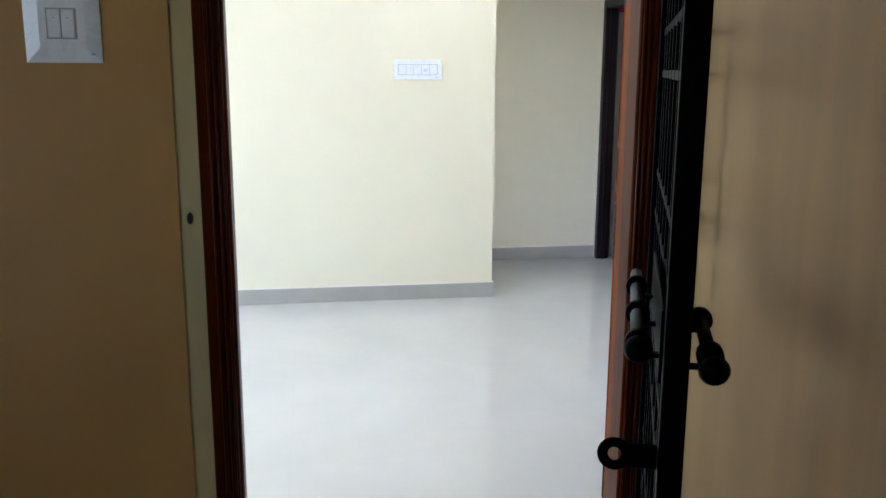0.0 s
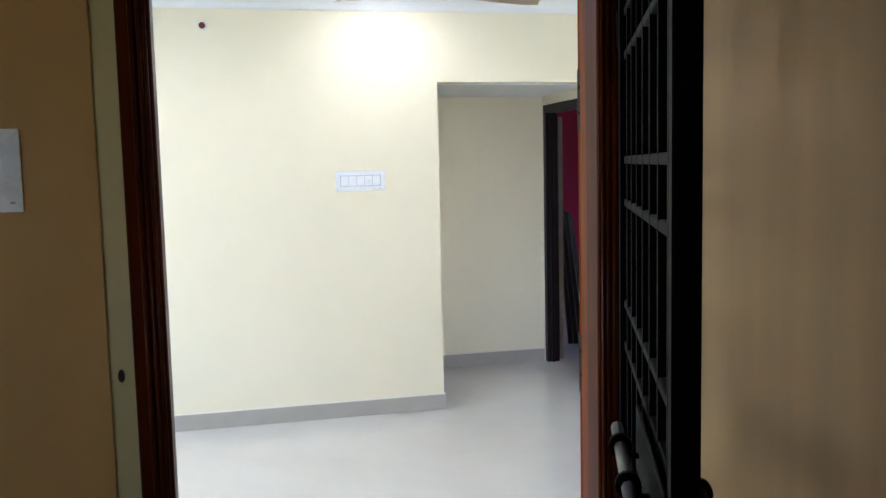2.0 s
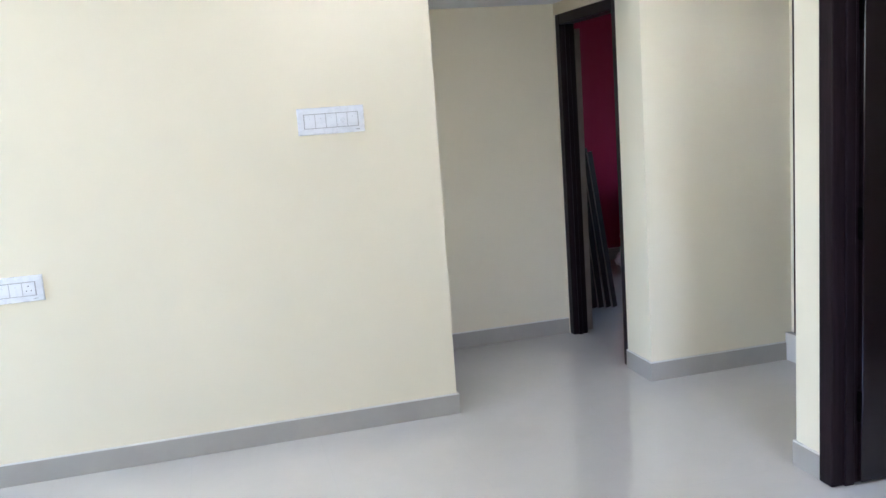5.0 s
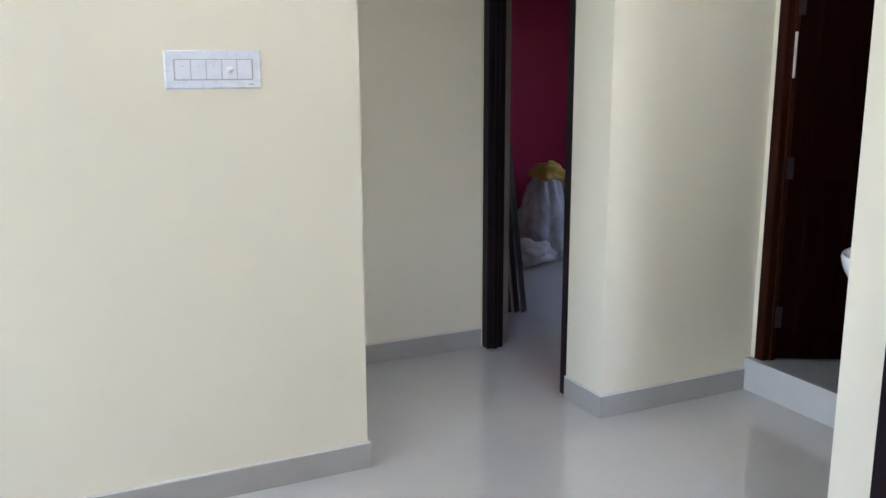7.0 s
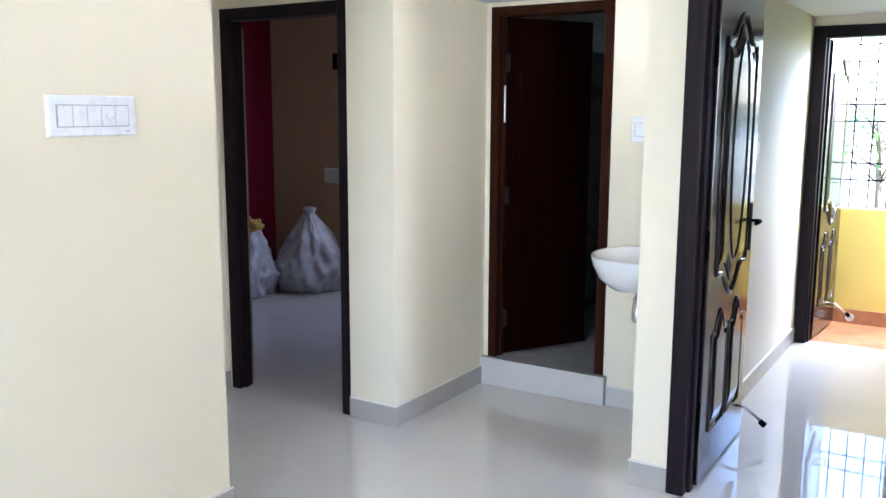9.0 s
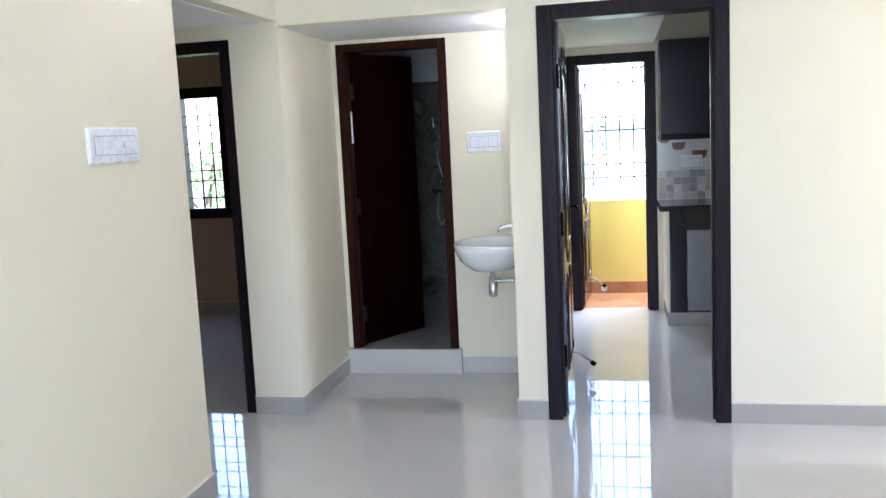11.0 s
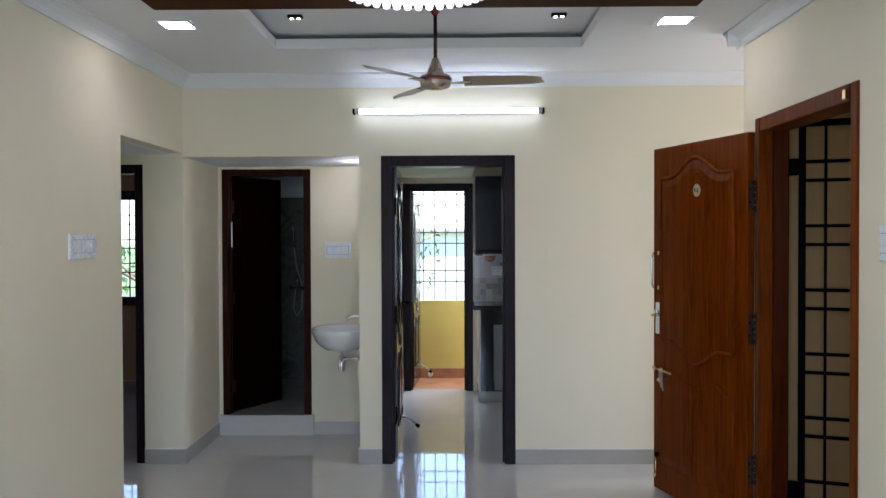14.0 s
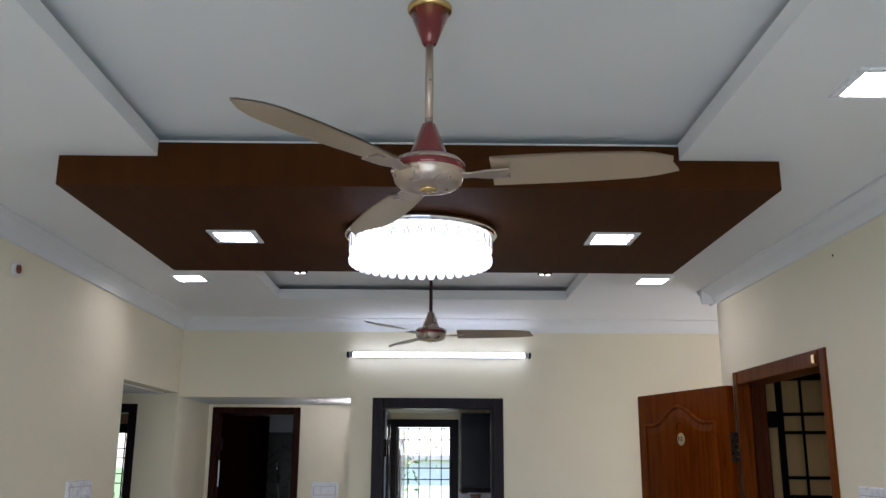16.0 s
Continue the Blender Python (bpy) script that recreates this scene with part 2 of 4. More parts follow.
def lathe(profile, seg=32, m=None):
    """Solid of revolution round z from (radius, z) pairs."""
    bm = bmesh.new()
    rings = [[bm.verts.new((max(r, 1e-4) * math.cos(2 * math.pi * i / seg), max(r, 1e-4) * math.sin(2 * math.pi * i / seg), z)) for i in range(seg)]
             for r, z in profile]
    for a, b in zip(rings, rings[1:]):
        for i in range(seg):
            j = (i + 1) % seg
            bm.faces.new((a[i], a[j], b[j], b[i]))
    bm.faces.new(rings[0][::-1])
    bm.faces.new(rings[-1])
    bmesh.ops.recalc_face_normals(bm, faces=bm.faces[:])
    if m is not None:
        bm.transform(m)
    return bm


def sweep(pts, r, nrm, closed=False, seg=8, bm=None, flat=1.0):
    """A round bar of radius r along points that lie in a plane of normal nrm; flat squashes it along nrm."""
    bm = bm or bmesh.new()
    pts, nrm = [Vector(p) for p in pts], Vector(nrm).normalized()
    rings, k = [], len(pts)
    for i, p in enumerate(pts):
        a, b = (pts[i - 1], pts[(i + 1) % k]) if closed else (pts[max(i - 1, 0)], pts[min(i + 1, k - 1)])
        t = (b - a).normalized()
        s = t.cross(nrm)
        s = s.normalized() if s.length > 1e-6 else nrm.orthogonal().normalized()
        rings.append([bm.verts.new(p + s * r * math.cos(2 * math.pi * j / seg) + nrm * r * flat * math.sin(2 * math.pi * j / seg)) for j in range(seg)])
    for a, b in list(zip(rings, rings[1:])) + ([(rings[-1], rings[0])] if closed else []):
        for i in range(seg):
            j = (i + 1) % seg
            bm.faces.new((a[i], a[j], b[j], b[i]))
    if not closed:
        bm.faces.new(rings[0][::-1])
        bm.faces.new(rings[-1])
    bmesh.ops.recalc_face_normals(bm, faces=bm.faces[:])
    return bm


def prism(outline, y0, y1, inset=0.0, rise=0.0):
    """A plate with an (x, z) outline between y0 and y1; with inset its far face steps in as a raised panel."""
    bm = bmesh.new()
    cx, cz = sum(p[0] for p in outline) / len(outline), sum(p[1] for p in outline) / len(outline)
    k = len(outline)
    loops = [[bm.verts.new((x, y0, z)) for x, z in outline], [bm.verts.new((x, y1, z)) for x, z in outline]]
    if inset:
        loops.append([bm.verts.new((x + (cx - x) * inset, y1 + rise, z + (cz - z) * inset)) for x, z in outline])
    for a, b in zip(loops, loops[1:]):
        for i in range(k):
            j = (i + 1) % k
            bm.faces.new((a[i], a[j], b[j], b[i]))
    bm.faces.new(loops[0][::-1])
    bm.faces.new(loops[-1])
    bmesh.ops.recalc_face_normals(bm, faces=bm.faces[:])
    return bm


def link(name, bm, material, smooth=False):
    me = bpy.data.meshes.new(name)
    bm.to_mesh(me)
    bm.free()
    for p in me.polygons:
        p.use_smooth = smooth
    me.materials.append(material)
    return new(name, me)


def part(name, bm, material, parent, label="", smooth=False):
    ob = link(name, bm, material, smooth)
    ob.parent = parent
    return tagged(ob, label) if label else ob


def thing(name, label, category, m=None, group="", kind=""):
    ob = new(name)
    ob.empty_display_size = 0.1
    if m is not None:
        ob.matrix_basis = m
    return tagged(ob, label, category, group, kind)


def struct(name, bm, material, label="", category="wall", smooth=False):
    return tagged(link(name, bm, material, smooth), label or name.replace("_", " "), category, "", "structure")


def boxes(*rows):
    bm = bmesh.new()
    for r in rows:
        bx(bm, *r)
    return bm


# ---------------------------------------------------------------- the plan
HC, HS = 2.65, 2.738           # plaster ceiling, slab above it
XW = -7.4                     # rear end of the hall
XP = -1.093                    # where the switch wall ends at the passage
YE, YO = -3.40, -3.515         # entrance wall, inside and outside
XB = 0.87                     # bathroom wall
KY0, KY1 = -1.33, -3.6        # kitchen sides
KX = 2.75                     # kitchen far wall
BX, BY = 2.75, 3.35           # bedroom far walls

struct("floor", boxes((XW, KX + 0.1, -7.2, BY, -0.12, 0.0)), M_FLOOR, "pale grey polished vitrified tile floor", "floor")

struct("wall_north", boxes((XW, XP, 0, 0.12, 0, HS), (XP - 0.12, XP, 0.12, 1.13, 0, HS), (XP - 0.12, 0.0, 1.13, 1.25, 0, HS)), M_WALL,
       "cream painted wall of hall and passage")
struct("wall_passage_loft", boxes((XP, 0, 0, 0.10, 2.125, HS)), M_WALL, "cream painted beam over the passage opening", "beam")
struct("ceiling_passage", boxes((XP, 0, 0.10, 1.13, 2.12, 2.3)), M_WHITE, "white low passage ceiling", "ceiling")
struct("wall_east_1", boxes((0, 0.12, 0, 0.275, 0, HS), (0, 0.12, 0.275, 1.122, 2.05, HS), (0, 0.12, 1.122, 1.25, 0, HS), (0.12, XB, 0, 0.10, 0, HS)), M_WALL,
       "cream painted wall round the bedroom door")
struct("wall_bath_front", boxes((XB, XB + 0.1, -1.2, -0.725, 0, HS), (XB, XB + 0.1, -0.725, -0.03, 2.078, HS), (XB, XB + 0.1, -0.03, 0.10, 0, HS)), M_WALL,
       "cream painted wall behind the wash basin")
struct("wall_recess_beam", boxes((0, 0.10, -1.2, 0, 2.10, HS)), M_WALL, "cream painted beam over the basin recess", "beam")
struct("ceiling_recess", boxes((0.10, XB, -1.2, 0, 2.10, 2.3)), M_WHITE, "white low ceiling over the wash basin", "ceiling")
struct("wall_east_2", boxes((0, KX, -1.33, -1.2, 0, HS), (0, 0.12, -1.353, -1.33, 0, HS), (0, 0.12, -2.261, -1.353, 2.1, HS), (0, 0.12, -5.0, -2.261, 0, HS)), M_WALL,
       "cream painted wall round the kitchen door")
struct("wall_south", boxes((XW, -2.545, YO, YE, 0, HS), (-2.545, -1.42, YO, YE, 2.15, HS), (-1.42, -1.22, YO, YE, 0, HS), (-1.30, -1.22, -5.0, YO, 0, HS)), M_WALL,
       "cream painted wall round the entrance door")
AX0, AX1, AZ0, AZ1 = -1.02, -0.16, 0.85, 2.1   # alcove window
struct("wall_alcove_end", boxes((-1.30, AX0, -5.12, -5.0, 0, HS), (AX1, 0.12, -5.12, -5.0, 0, HS), (AX0, AX1, -5.12, -5.0, 0, AZ0), (AX0, AX1, -5.12, -5.0, AZ1, HS)), M_WALL, "cream painted end wall of the alcove with a window")
struct("wall_west", boxes((XW - 0.12, XW, YO, -2.8, 0, HS), (XW - 0.12, XW, -0.6, 0.12, 0, HS), (XW - 0.12, XW, -2.8, -0.6, 0, 0.7), (XW - 0.12, XW, -2.8, -0.6, 2.3, HS)), M_WALL,
       "cream painted rear wall with a window")

# stairwell outside the entrance
struct("wall_stair_left", boxes((-5.0, -2.595, YO - 0.02, YO, 0, HS), (-5.0, -1.37, YO - 0.02, YO, 2.2, HS)), M_STAIR, "brown painted stairwell wall with a switch")
struct("trim_entrance", boxes((-2.595, -2.545, YO - 0.016, YO, 0, 2.2), (-1.42, -1.37, YO - 0.016, YO, 0, 2.2), (-2.545, -1.42, YO - 0.016, YO, 2.15, 2.2)), M_BAND, "cream plaster band round the entrance frame", "trim")
struct("wall_stair_right", boxes((-1.37, -1.30, -7.2, YO, 0, HS)), M_TAN, "tan painted stairwell side wall")
struct("wall_stair_back", boxes((-5.0, -1.30, -7.32, -7.2, 0, HS)), M_STAIR, "brown painted stairwell rear wall")
# unseen wall; its opening is added to let sky light into the stairwell
struct("wall_stair_end", boxes((-5.12, -5.0, -7.2, -6.25, 0, HS), (-5.12, -5.0, -5.35, YO, 0, HS), (-5.12, -5.0, -6.25, -5.35, 0, 1.3), (-5.12, -5.0, -6.25, -5.35, 2.25, HS)), M_STAIR, "brown painted stairwell end wall with an added opening")

# ceilings
T1, T2 = (-5.75, -3.41, -2.575, -0.865), (-2.15, -0.83, -2.592, -0.815)
Y0, Y1 = YE, 0.0
struct("ceiling", boxes((XW, T1[0], Y0, Y1, HC, 2.708), (T1[0], T1[1], Y0, T1[2], HC, 2.708), (T1[0], T1[1], T1[3], Y1, HC, 2.708),
                        (T1[1], T2[0], Y0, Y1, HC, 2.708), (T2[0], T2[1], Y0, T2[2], HC, 2.708), (T2[0], T2[1], T2[3], Y1, HC, 2.708),
                        (T2[1], 0, Y0, Y1, HC, 2.708), (-1.22, 0, -5, Y0, HC, 2.708)), M_WHITE, "white plaster ceiling with two recessed trays", "ceiling")
struct("ceiling_slab", boxes((XW, KX + 0.1, -7.2, BY + 0.1, HS, HS + 0.15)), M_WHITE, "white painted slab above the trays", "ceiling")
struct("ceiling_panel", boxes((-3.41, -2.10, -2.905, -0.545, 2.55, HC), (-3.422, -3.41, -2.575, -0.865, 2.56, 2.697), (-3.422, -3.41, -2.905, -2.575, 2.55, HC - 0.001), (-3.422, -3.41, -0.865, -0.545, 2.55, HC - 0.001), (-3.422, -3.41, -2.575, -0.865, 2.55, 2.56)), M_BROWN, "dark chocolate dropped ceiling panel", "ceiling panel")


def cornice(x0, y0, x1, y1, ox, oy, name):
    """Cove moulding along a wall foot from (x0, y0) to (x1, y1); (ox, oy) points into the room."""
    prof = [(0, 0), (0.012, 0.0), (0.016, 0.012), (0.024, 0.030), (0.040, 0.050), (0.060, 0.064), (0.072, 0.070), (0.078, 0.076), (0.085, 0.078), (0.085, 0.087), (0, 0.087)]
    bm = bmesh.new()
    ends = [[bm.verts.new((x + ox * d, y + oy * d, 2.563 + h)) for d, h in prof] for x, y in ((x0, y0), (x1, y1))]
    for i in range(len(prof)):
        j = (i + 1) % len(prof)
        bm.faces.new((ends[0][i], ends[0][j], ends[1][j], ends[1][i]))
    bm.faces.new(ends[0])
    bm.faces.new(ends[1][::-1])
    bmesh.ops.recalc_face_normals(bm, faces=bm.faces[:])
    struct(name, bm, M_WHITE, "white plaster cove cornice", "cornice")


cornice(XW, 0, 0, 0, 0, -1, "cornice_north")
cornice(0, 0, 0, -5, -1, 0, "cornice_east")
cornice(XW, YE, -1.135, YE, 0, 1, "cornice_south")
cornice(-1.22, YE + 0.085, -1.22, -5, 1, 0, "cornice_alcove")


def skirting(x0, y0, x1, y1, ox, oy, name="baseboard", h=0.10, tile=M_SKIRT):
    """Tile skirting with a rough white cement top edge; (ox, oy) points into the room."""
    t = 0.011
    xs, ys = sorted((x0, x1, x0 + ox * t, x1 + ox * t)), sorted((y0, y1, y0 + oy * t, y1 + oy * t))
    ob = struct(name, box_bm(xs[0], xs[-1], ys[0], ys[-1], 0, h, 0.0015), tile, "grey tile skirting", "skirting")
    part("grout_line", box_bm(min(x0, x1, x0 + ox * 0.009), max(x0, x1, x0 + ox * 0.009), min(y0, y1, y0 + oy * 0.009), max(y0, y1, y0 + oy * 0.009), h, h + 0.006), M_GROUT, ob)


for row in ((XW, 0, XP + 0.011, 0, 0, -1), (XP, 0, XP, 1.13, 1, 0), (XP, 1.13, 0, 1.13, 0, -1), (0, -0.011, 0, 0.275, -1, 0), (0, 0, XB, 0, 0, -1),
            (0.0, -1.2, XB, -1.2, 0, 1), (0, -1.353, 0, -1.189, -1, 0), (0, -2.261, 0, -5, -1, 0), (XW, YE, -2.545, YE, 0, 1),
            (-1.42, YE, -1.209, YE, 0, 1), (-1.22, YE, -1.22, -5, 1, 0), (0.12, KY0, KX, KY0, 0, -1),
            (0.13, 0.10, BX, 0.10, 0, 1), (BX, 0.1, BX, BY, -1, 0), (0.13, BY, BX, BY, 0, -1)):
    skirting(*row)
skirting(XB, -0.745, XB, -1.2, -1, 0, tile=M_RISER)

# bathroom
struct("floor_bathroom", boxes((XB - 0.032, XB + 0.1, -0.745, 0, 0.0, 0.155), (XB + 0.1, 2.6, -1.2, 0, 0.0, 0.155)), M_BATHFLOOR, "grey stone bathroom floor, one step up", "floor")
struct("step_riser", box_bm(XB - 0.042, XB - 0.032, -0.745, -0.001, 0, 0.157, 0.001), M_RISER, "grey tile step up to the bathroom", "step")
struct("wall_bathroom", boxes((2.6, 2.7, -1.2, 0, 0.145, 1.93), (XB + 0.1, 2.6, -1.21, -1.195, 0.145, 1.93), (XB + 0.1, 2.6, -0.005, 0.01, 0.145, 1.93)), M_MARBLE, "grey-green marble bathroom wall")
struct("wall_bathroom_upper", boxes((2.606, 2.7, -1.2, 0, 1.93, HS), (XB + 0.1, 2.6, -0.003, 0.01, 1.93, HS)), M_WHITE, "white upper bathroom wall")

# bedroom
struct("wall_bedroom_north", boxes((0.12, BX, BY, BY + 0.1, 0, HS)), M_RED, "maroon painted bedroom wall")
WY0, WY1, WZ0, WZ1 = 1.10, 2.13, 0.86, 2.01
struct("wall_bedroom_east", boxes((BX, BX + 0.15, 0, WY0, 0, HS), (BX, BX + 0.15, WY1, BY + 0.1, 0, HS), (BX, BX + 0.15, WY0, WY1, 0, WZ0), (BX, BX + 0.15, WY0, WY1, WZ1, HS)), M_BUFF,
       "buff painted bedroom wall with a window")
struct("wall_bedroom_west", boxes((0.0, 0.12, 1.25, BY, 0, HS), (0.12, 2.75, 0.10, 0.13, 0.11, HS)), M_BUFF, "buff painted inner bedroom wall")

# kitchen
struct("wall_kitchen_east", boxes((KX, KX + 0.12, -1.33, -1.2, 0, HS), (KX, KX + 0.12, -2.03, -1.33, 2.07, HS), (KX, KX + 0.12, KY1, -2.03, 0, HS), (KX, KX + 0.12, -1.2, 0.1, 0, HS)), M_WALL,
       "pale painted kitchen wall with a balcony door")
struct("wall_kitchen_south", boxes((0.12, KX, KY1 - 0.12, KY1, 0, HS)), M_WALL, "pale painted kitchen side wall")
struct("ceiling_loft", boxes((0.85, KX, -2.02, KY0, 2.13, 2.23)), M_WHITE, "white kitchen storage loft slab", "ceiling")

# ---------------------------------------------------------------- door frames and doors


def door_frame(name, label, y0, y1, z0, top, x0, x1, w, material):
    """A frame in a wall of constant x: two jambs and a head with a rebate bead."""
    f = thing(name, label, "door frame", pose(x0, y1, z0), kind="structure")
    d, H, W = x1 - x0, top - z0, y0 - y1
    for a in (0, W - w):
        part("jamb", box_bm(0, d, a, a + w, 0, H, 0.003), material, f)
        part("rebate", box_bm(d * 0.35, d * 0.62, a + (w if a == 0 else -0.012), a + (w + 0.012 if a == 0 else 0), 0, H - w, 0.002), material, f)
    part("head", box_bm(0, d, w, W - w, H - w, H, 0.003), material, f)
    return f


door_frame("door_frame_bedroom", "dark wenge polished bedroom door frame", 1.122, 0.275, 0, 2.05, 0.006, 0.106, 0.062, M_WENGE)
door_frame("door_frame_kitchen", "dark wenge polished kitchen door frame", -1.353, -2.261, 0, 2.10, -0.014, 0.135, 0.072, M_WENGE)
door_frame("door_frame_bathroom", "reddish brown wooden bathroom door frame", -0.03, -0.725, 0.155, 2.078, XB - 0.008, XB + 0.11, 0.05, M_BATHFRAME)
door_frame("door_frame_balcony", "dark wenge polished balcony door frame", -1.335, -2.03, 0, 2.07, KX - 0.012, KX + 0.13, 0.075, M_WENGE)

# entrance frame, moulded on the stairwell side
FX0, FX1, FZ = -2.545, -1.42, 2.15
ef = thing("door_frame_entrance", "polished reddish teak entrance door frame", "door frame", pose(FX0, YO - 0.02, 0), kind="structure")
fw, fd, FW = 0.07, YE - YO + 0.03, FX1 - FX0
for a in (0, FW - fw):
    s = 1 if a == 0 else -1
    # stairwell-side jambs and beads are darker than the rebated jambs
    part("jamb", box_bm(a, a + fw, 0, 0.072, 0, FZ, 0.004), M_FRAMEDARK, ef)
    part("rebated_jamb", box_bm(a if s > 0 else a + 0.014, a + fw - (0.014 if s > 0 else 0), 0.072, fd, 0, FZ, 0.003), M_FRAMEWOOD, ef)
    e = a + fw if a == 0 else a
    for k, off in enumerate((0.012, 0.024, 0.040)):
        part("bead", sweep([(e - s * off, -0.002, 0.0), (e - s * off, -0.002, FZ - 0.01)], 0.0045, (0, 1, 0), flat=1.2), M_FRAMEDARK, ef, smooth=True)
part("head", box_bm(fw, FW - fw, 0, fd, FZ - fw, FZ, 0.004), M_FRAMEWOOD, ef)
part("bolt_socket", box_bm(0.08, 0.105, fd, fd + 0.012, FZ - 0.06, FZ - 0.02, 0.003), M_BRASS, ef, "brass bolt socket")


def ogee(u0, u1, zb, zt, rise, n=28, down=False):
    """Outline of a panel from u0 to u1 whose top edge (or bottom, if down) swells in an ogee by rise."""
    top = []
    for i in range(n + 1):
        s = i / n
        c = abs(2 * s - 1)
        sw = 0.5 + 0.5 * math.cos(math.pi * min(1, c / 0.72))
        top.append((u0 + (u1 - u0) * s, (zb - rise * sw * 1.0) if down else (zt - rise + rise * sw)))
    if down:
        return [(u0, zt)] + top + [(u1, zt)]
    return [(u0, zb)] + top + [(u1, zb)]


def both(u0, u1, zb, zt, rise, n=24):
    """Ogee swell at the top and a matching droop at the foot."""
    a = ogee(u0, u1, zb, zt, rise, n)[1:-1]
    b = ogee(u0, u1, zb, zt, rise, n, True)[1:-1]
    return a + b[::-1]


def moulding(outline, y, r, parent, material, name="panel_moulding"):
    part(name, sweep([(x, y, z) for x, z in outline], r, (0, 1, 0), True, 8, flat=0.9), material, parent, smooth=True)


def raised(outline, y, out, parent, material):
    s = 1 if out > 0 else -1
    part("panel", prism(outline, y, y + s * 0.004, 0.10, s * 0.007), material, parent)


def lever(parent, u, y, s, material, z=1.0, along=-1):
    """Lever handle on a long plate; s is the side of the leaf."""
    part("lock_plate", box_bm(u - 0.02, u + 0.02, y, y + s * 0.006, z - 0.11, z + 0.11, 0.002), material, parent)
    h = part("door_handle", sweep([(u, y + s * 0.006, z + 0.03), (u, y + s * 0.045, z + 0.03), (u + along * 0.02, y + s * 0.052, z + 0.03), (u + along * 0.11, y + s * 0.05, z + 0.028)], 0.008, (0, 0, 1)), material, parent, smooth=True)
    return h


def stopper(parent, u, y, s, material):
    """Fold-down door stop near the foot of the leaf."""
    part("door_stop", sweep([(u, y, 0.15), (u, y + s * 0.03, 0.15), (u, y + s * 0.11, 0.09)], 0.008, (1, 0, 0)), material, parent, smooth=True)
    part("stop_foot", lathe([(0.006, -0.02), (0.014, -0.018), (0.014, 0.012), (0.006, 0.016)], 12, pose(u, y + s * 0.115, 0.085, 55 * s, 0, 0)), M_IRON, parent, smooth=True)


# entrance leaf: hinged at the kitchen side, swung inwards past a right angle; local x runs from the hinge, +y is the outer face
hx, hy, tx, ty = -1.462, -3.338, -0.556, -3.072
LW = math.hypot(tx - hx, ty - hy)
d1 = thing("door_entrance", "polished teak panelled entrance door, standing open", "door", pose(hx, hy, 0.008, 0, 0, math.degrees(math.atan2(ty - hy, tx - hx))), kind="structure")
LH, LT = 2.072, 0.045
part("leaf", box_bm(0, LW, -LT, 0, 0, LH, 0.004), M_TEAK, d1)
up = both(0.11, LW - 0.10, 0.92, 1.985, 0.10)
raised([(x, z) for x, z in up], 0, 1, d1, M_TEAK)
moulding(up, 0.003, 0.014, d1, M_TEAK)
lowl, lowr = ogee(0.11, LW / 2 - 0.035, 0.17, 0.74, 0.05), ogee(LW / 2 + 0.035, LW - 0.10, 0.17, 0.74, 0.05)
for o in (lowl, lowr):
    raised(o, 0, 1, d1, M_TEAK)
    moulding(o, 0.003, 0.008, d1, M_TEAK)
uu = LW - 0.50
part("arch_carving", sweep([(uu + 0.045 * math.cos(a), 0.012, 1.85 + 0.05 * math.sin(a)) for a in [math.pi * i / 12 for i in range(13)]], 0.005, (0, 1, 0)), M_TEAK, d1, smooth=True)
disc = part("number_disc", lathe([(0.034, 0), (0.036, 0.003), (0.033, 0.006), (0.0, 0.006)], 28, pose(uu, 0.011, 1.798, -90, 0, 0)), M_ROSE, d1, "round brass number disc")


def lettering(text, m, size, material, parent, name="lettering"):
    cu = bpy.data.curves.new(name, "FONT")
    cu.body, cu.size, cu.align_x, cu.align_y, cu.extrude, cu.offset = text, size, "CENTER", "CENTER", 0.0006, 0.0008
    tmp = bpy.data.objects.new(name, cu)
    me = bpy.data.meshes.new_from_object(tmp)
    bpy.data.objects.remove(tmp)
    me.materials.clear()
    me.materials.append(material)
    ob = new(name, me)
    ob.parent = parent
    ob.matrix_basis = m
    return ob


lettering("F-2", pose(uu, 0.0185, 1.798, 90, 0, 180), 0.034, M_INK, disc)
ub = LW - 0.055
part("pull_handle", sweep([(ub + 0.02, 0.0, 1.44), (ub + 0.02, 0.025, 1.44), (ub + 0.02, 0.032, 1.41), (ub + 0.02, 0.032, 1.26), (ub + 0.02, 0.025, 1.23), (ub + 0.02, 0, 1.23)], 0.007, (1, 0, 0)), M_CHROME, d1, "chrome pull handle", True)
for zz in (1.44, 1.23):
    part("handle_rose", lathe([(0.014, 0), (0.012, 0.008), (0.0, 0.01)], 16, pose(ub - 0.01, 0, zz, -90, 0, 0)), M_BRASS, d1, smooth=True)
part("lock_plate", box_bm(ub - 0.022, ub + 0.022, 0, 0.007, 0.95, 1.14, 0.003), M_CHROME, d1, "chrome mortise lock plate")
part("lock_cover", lathe([(0.021, 0), (0.021, 0.01), (0.015, 0.014), (0, 0.014)], 20, pose(ub, 0.006, 1.08, -90, 0, 0)), M_CHROME, d1, smooth=True)
part("door_handle", sweep([(ub, 0.007, 1.065), (ub, 0.045, 1.065), (ub - 0.02, 0.05, 1.065), (ub - 0.05, 0.05, 1.06)], 0.008, (0, 0, 1)), M_BRASS, d1, "brass lever", True)
ald = part("sliding_bolt", sweep([(ub + 0.025, 0.022, 0.745), (ub - 0.19, 0.022, 0.735)], 0.008, (0, 1, 0)), M_BRASS, d1, "brass sliding bolt", True)
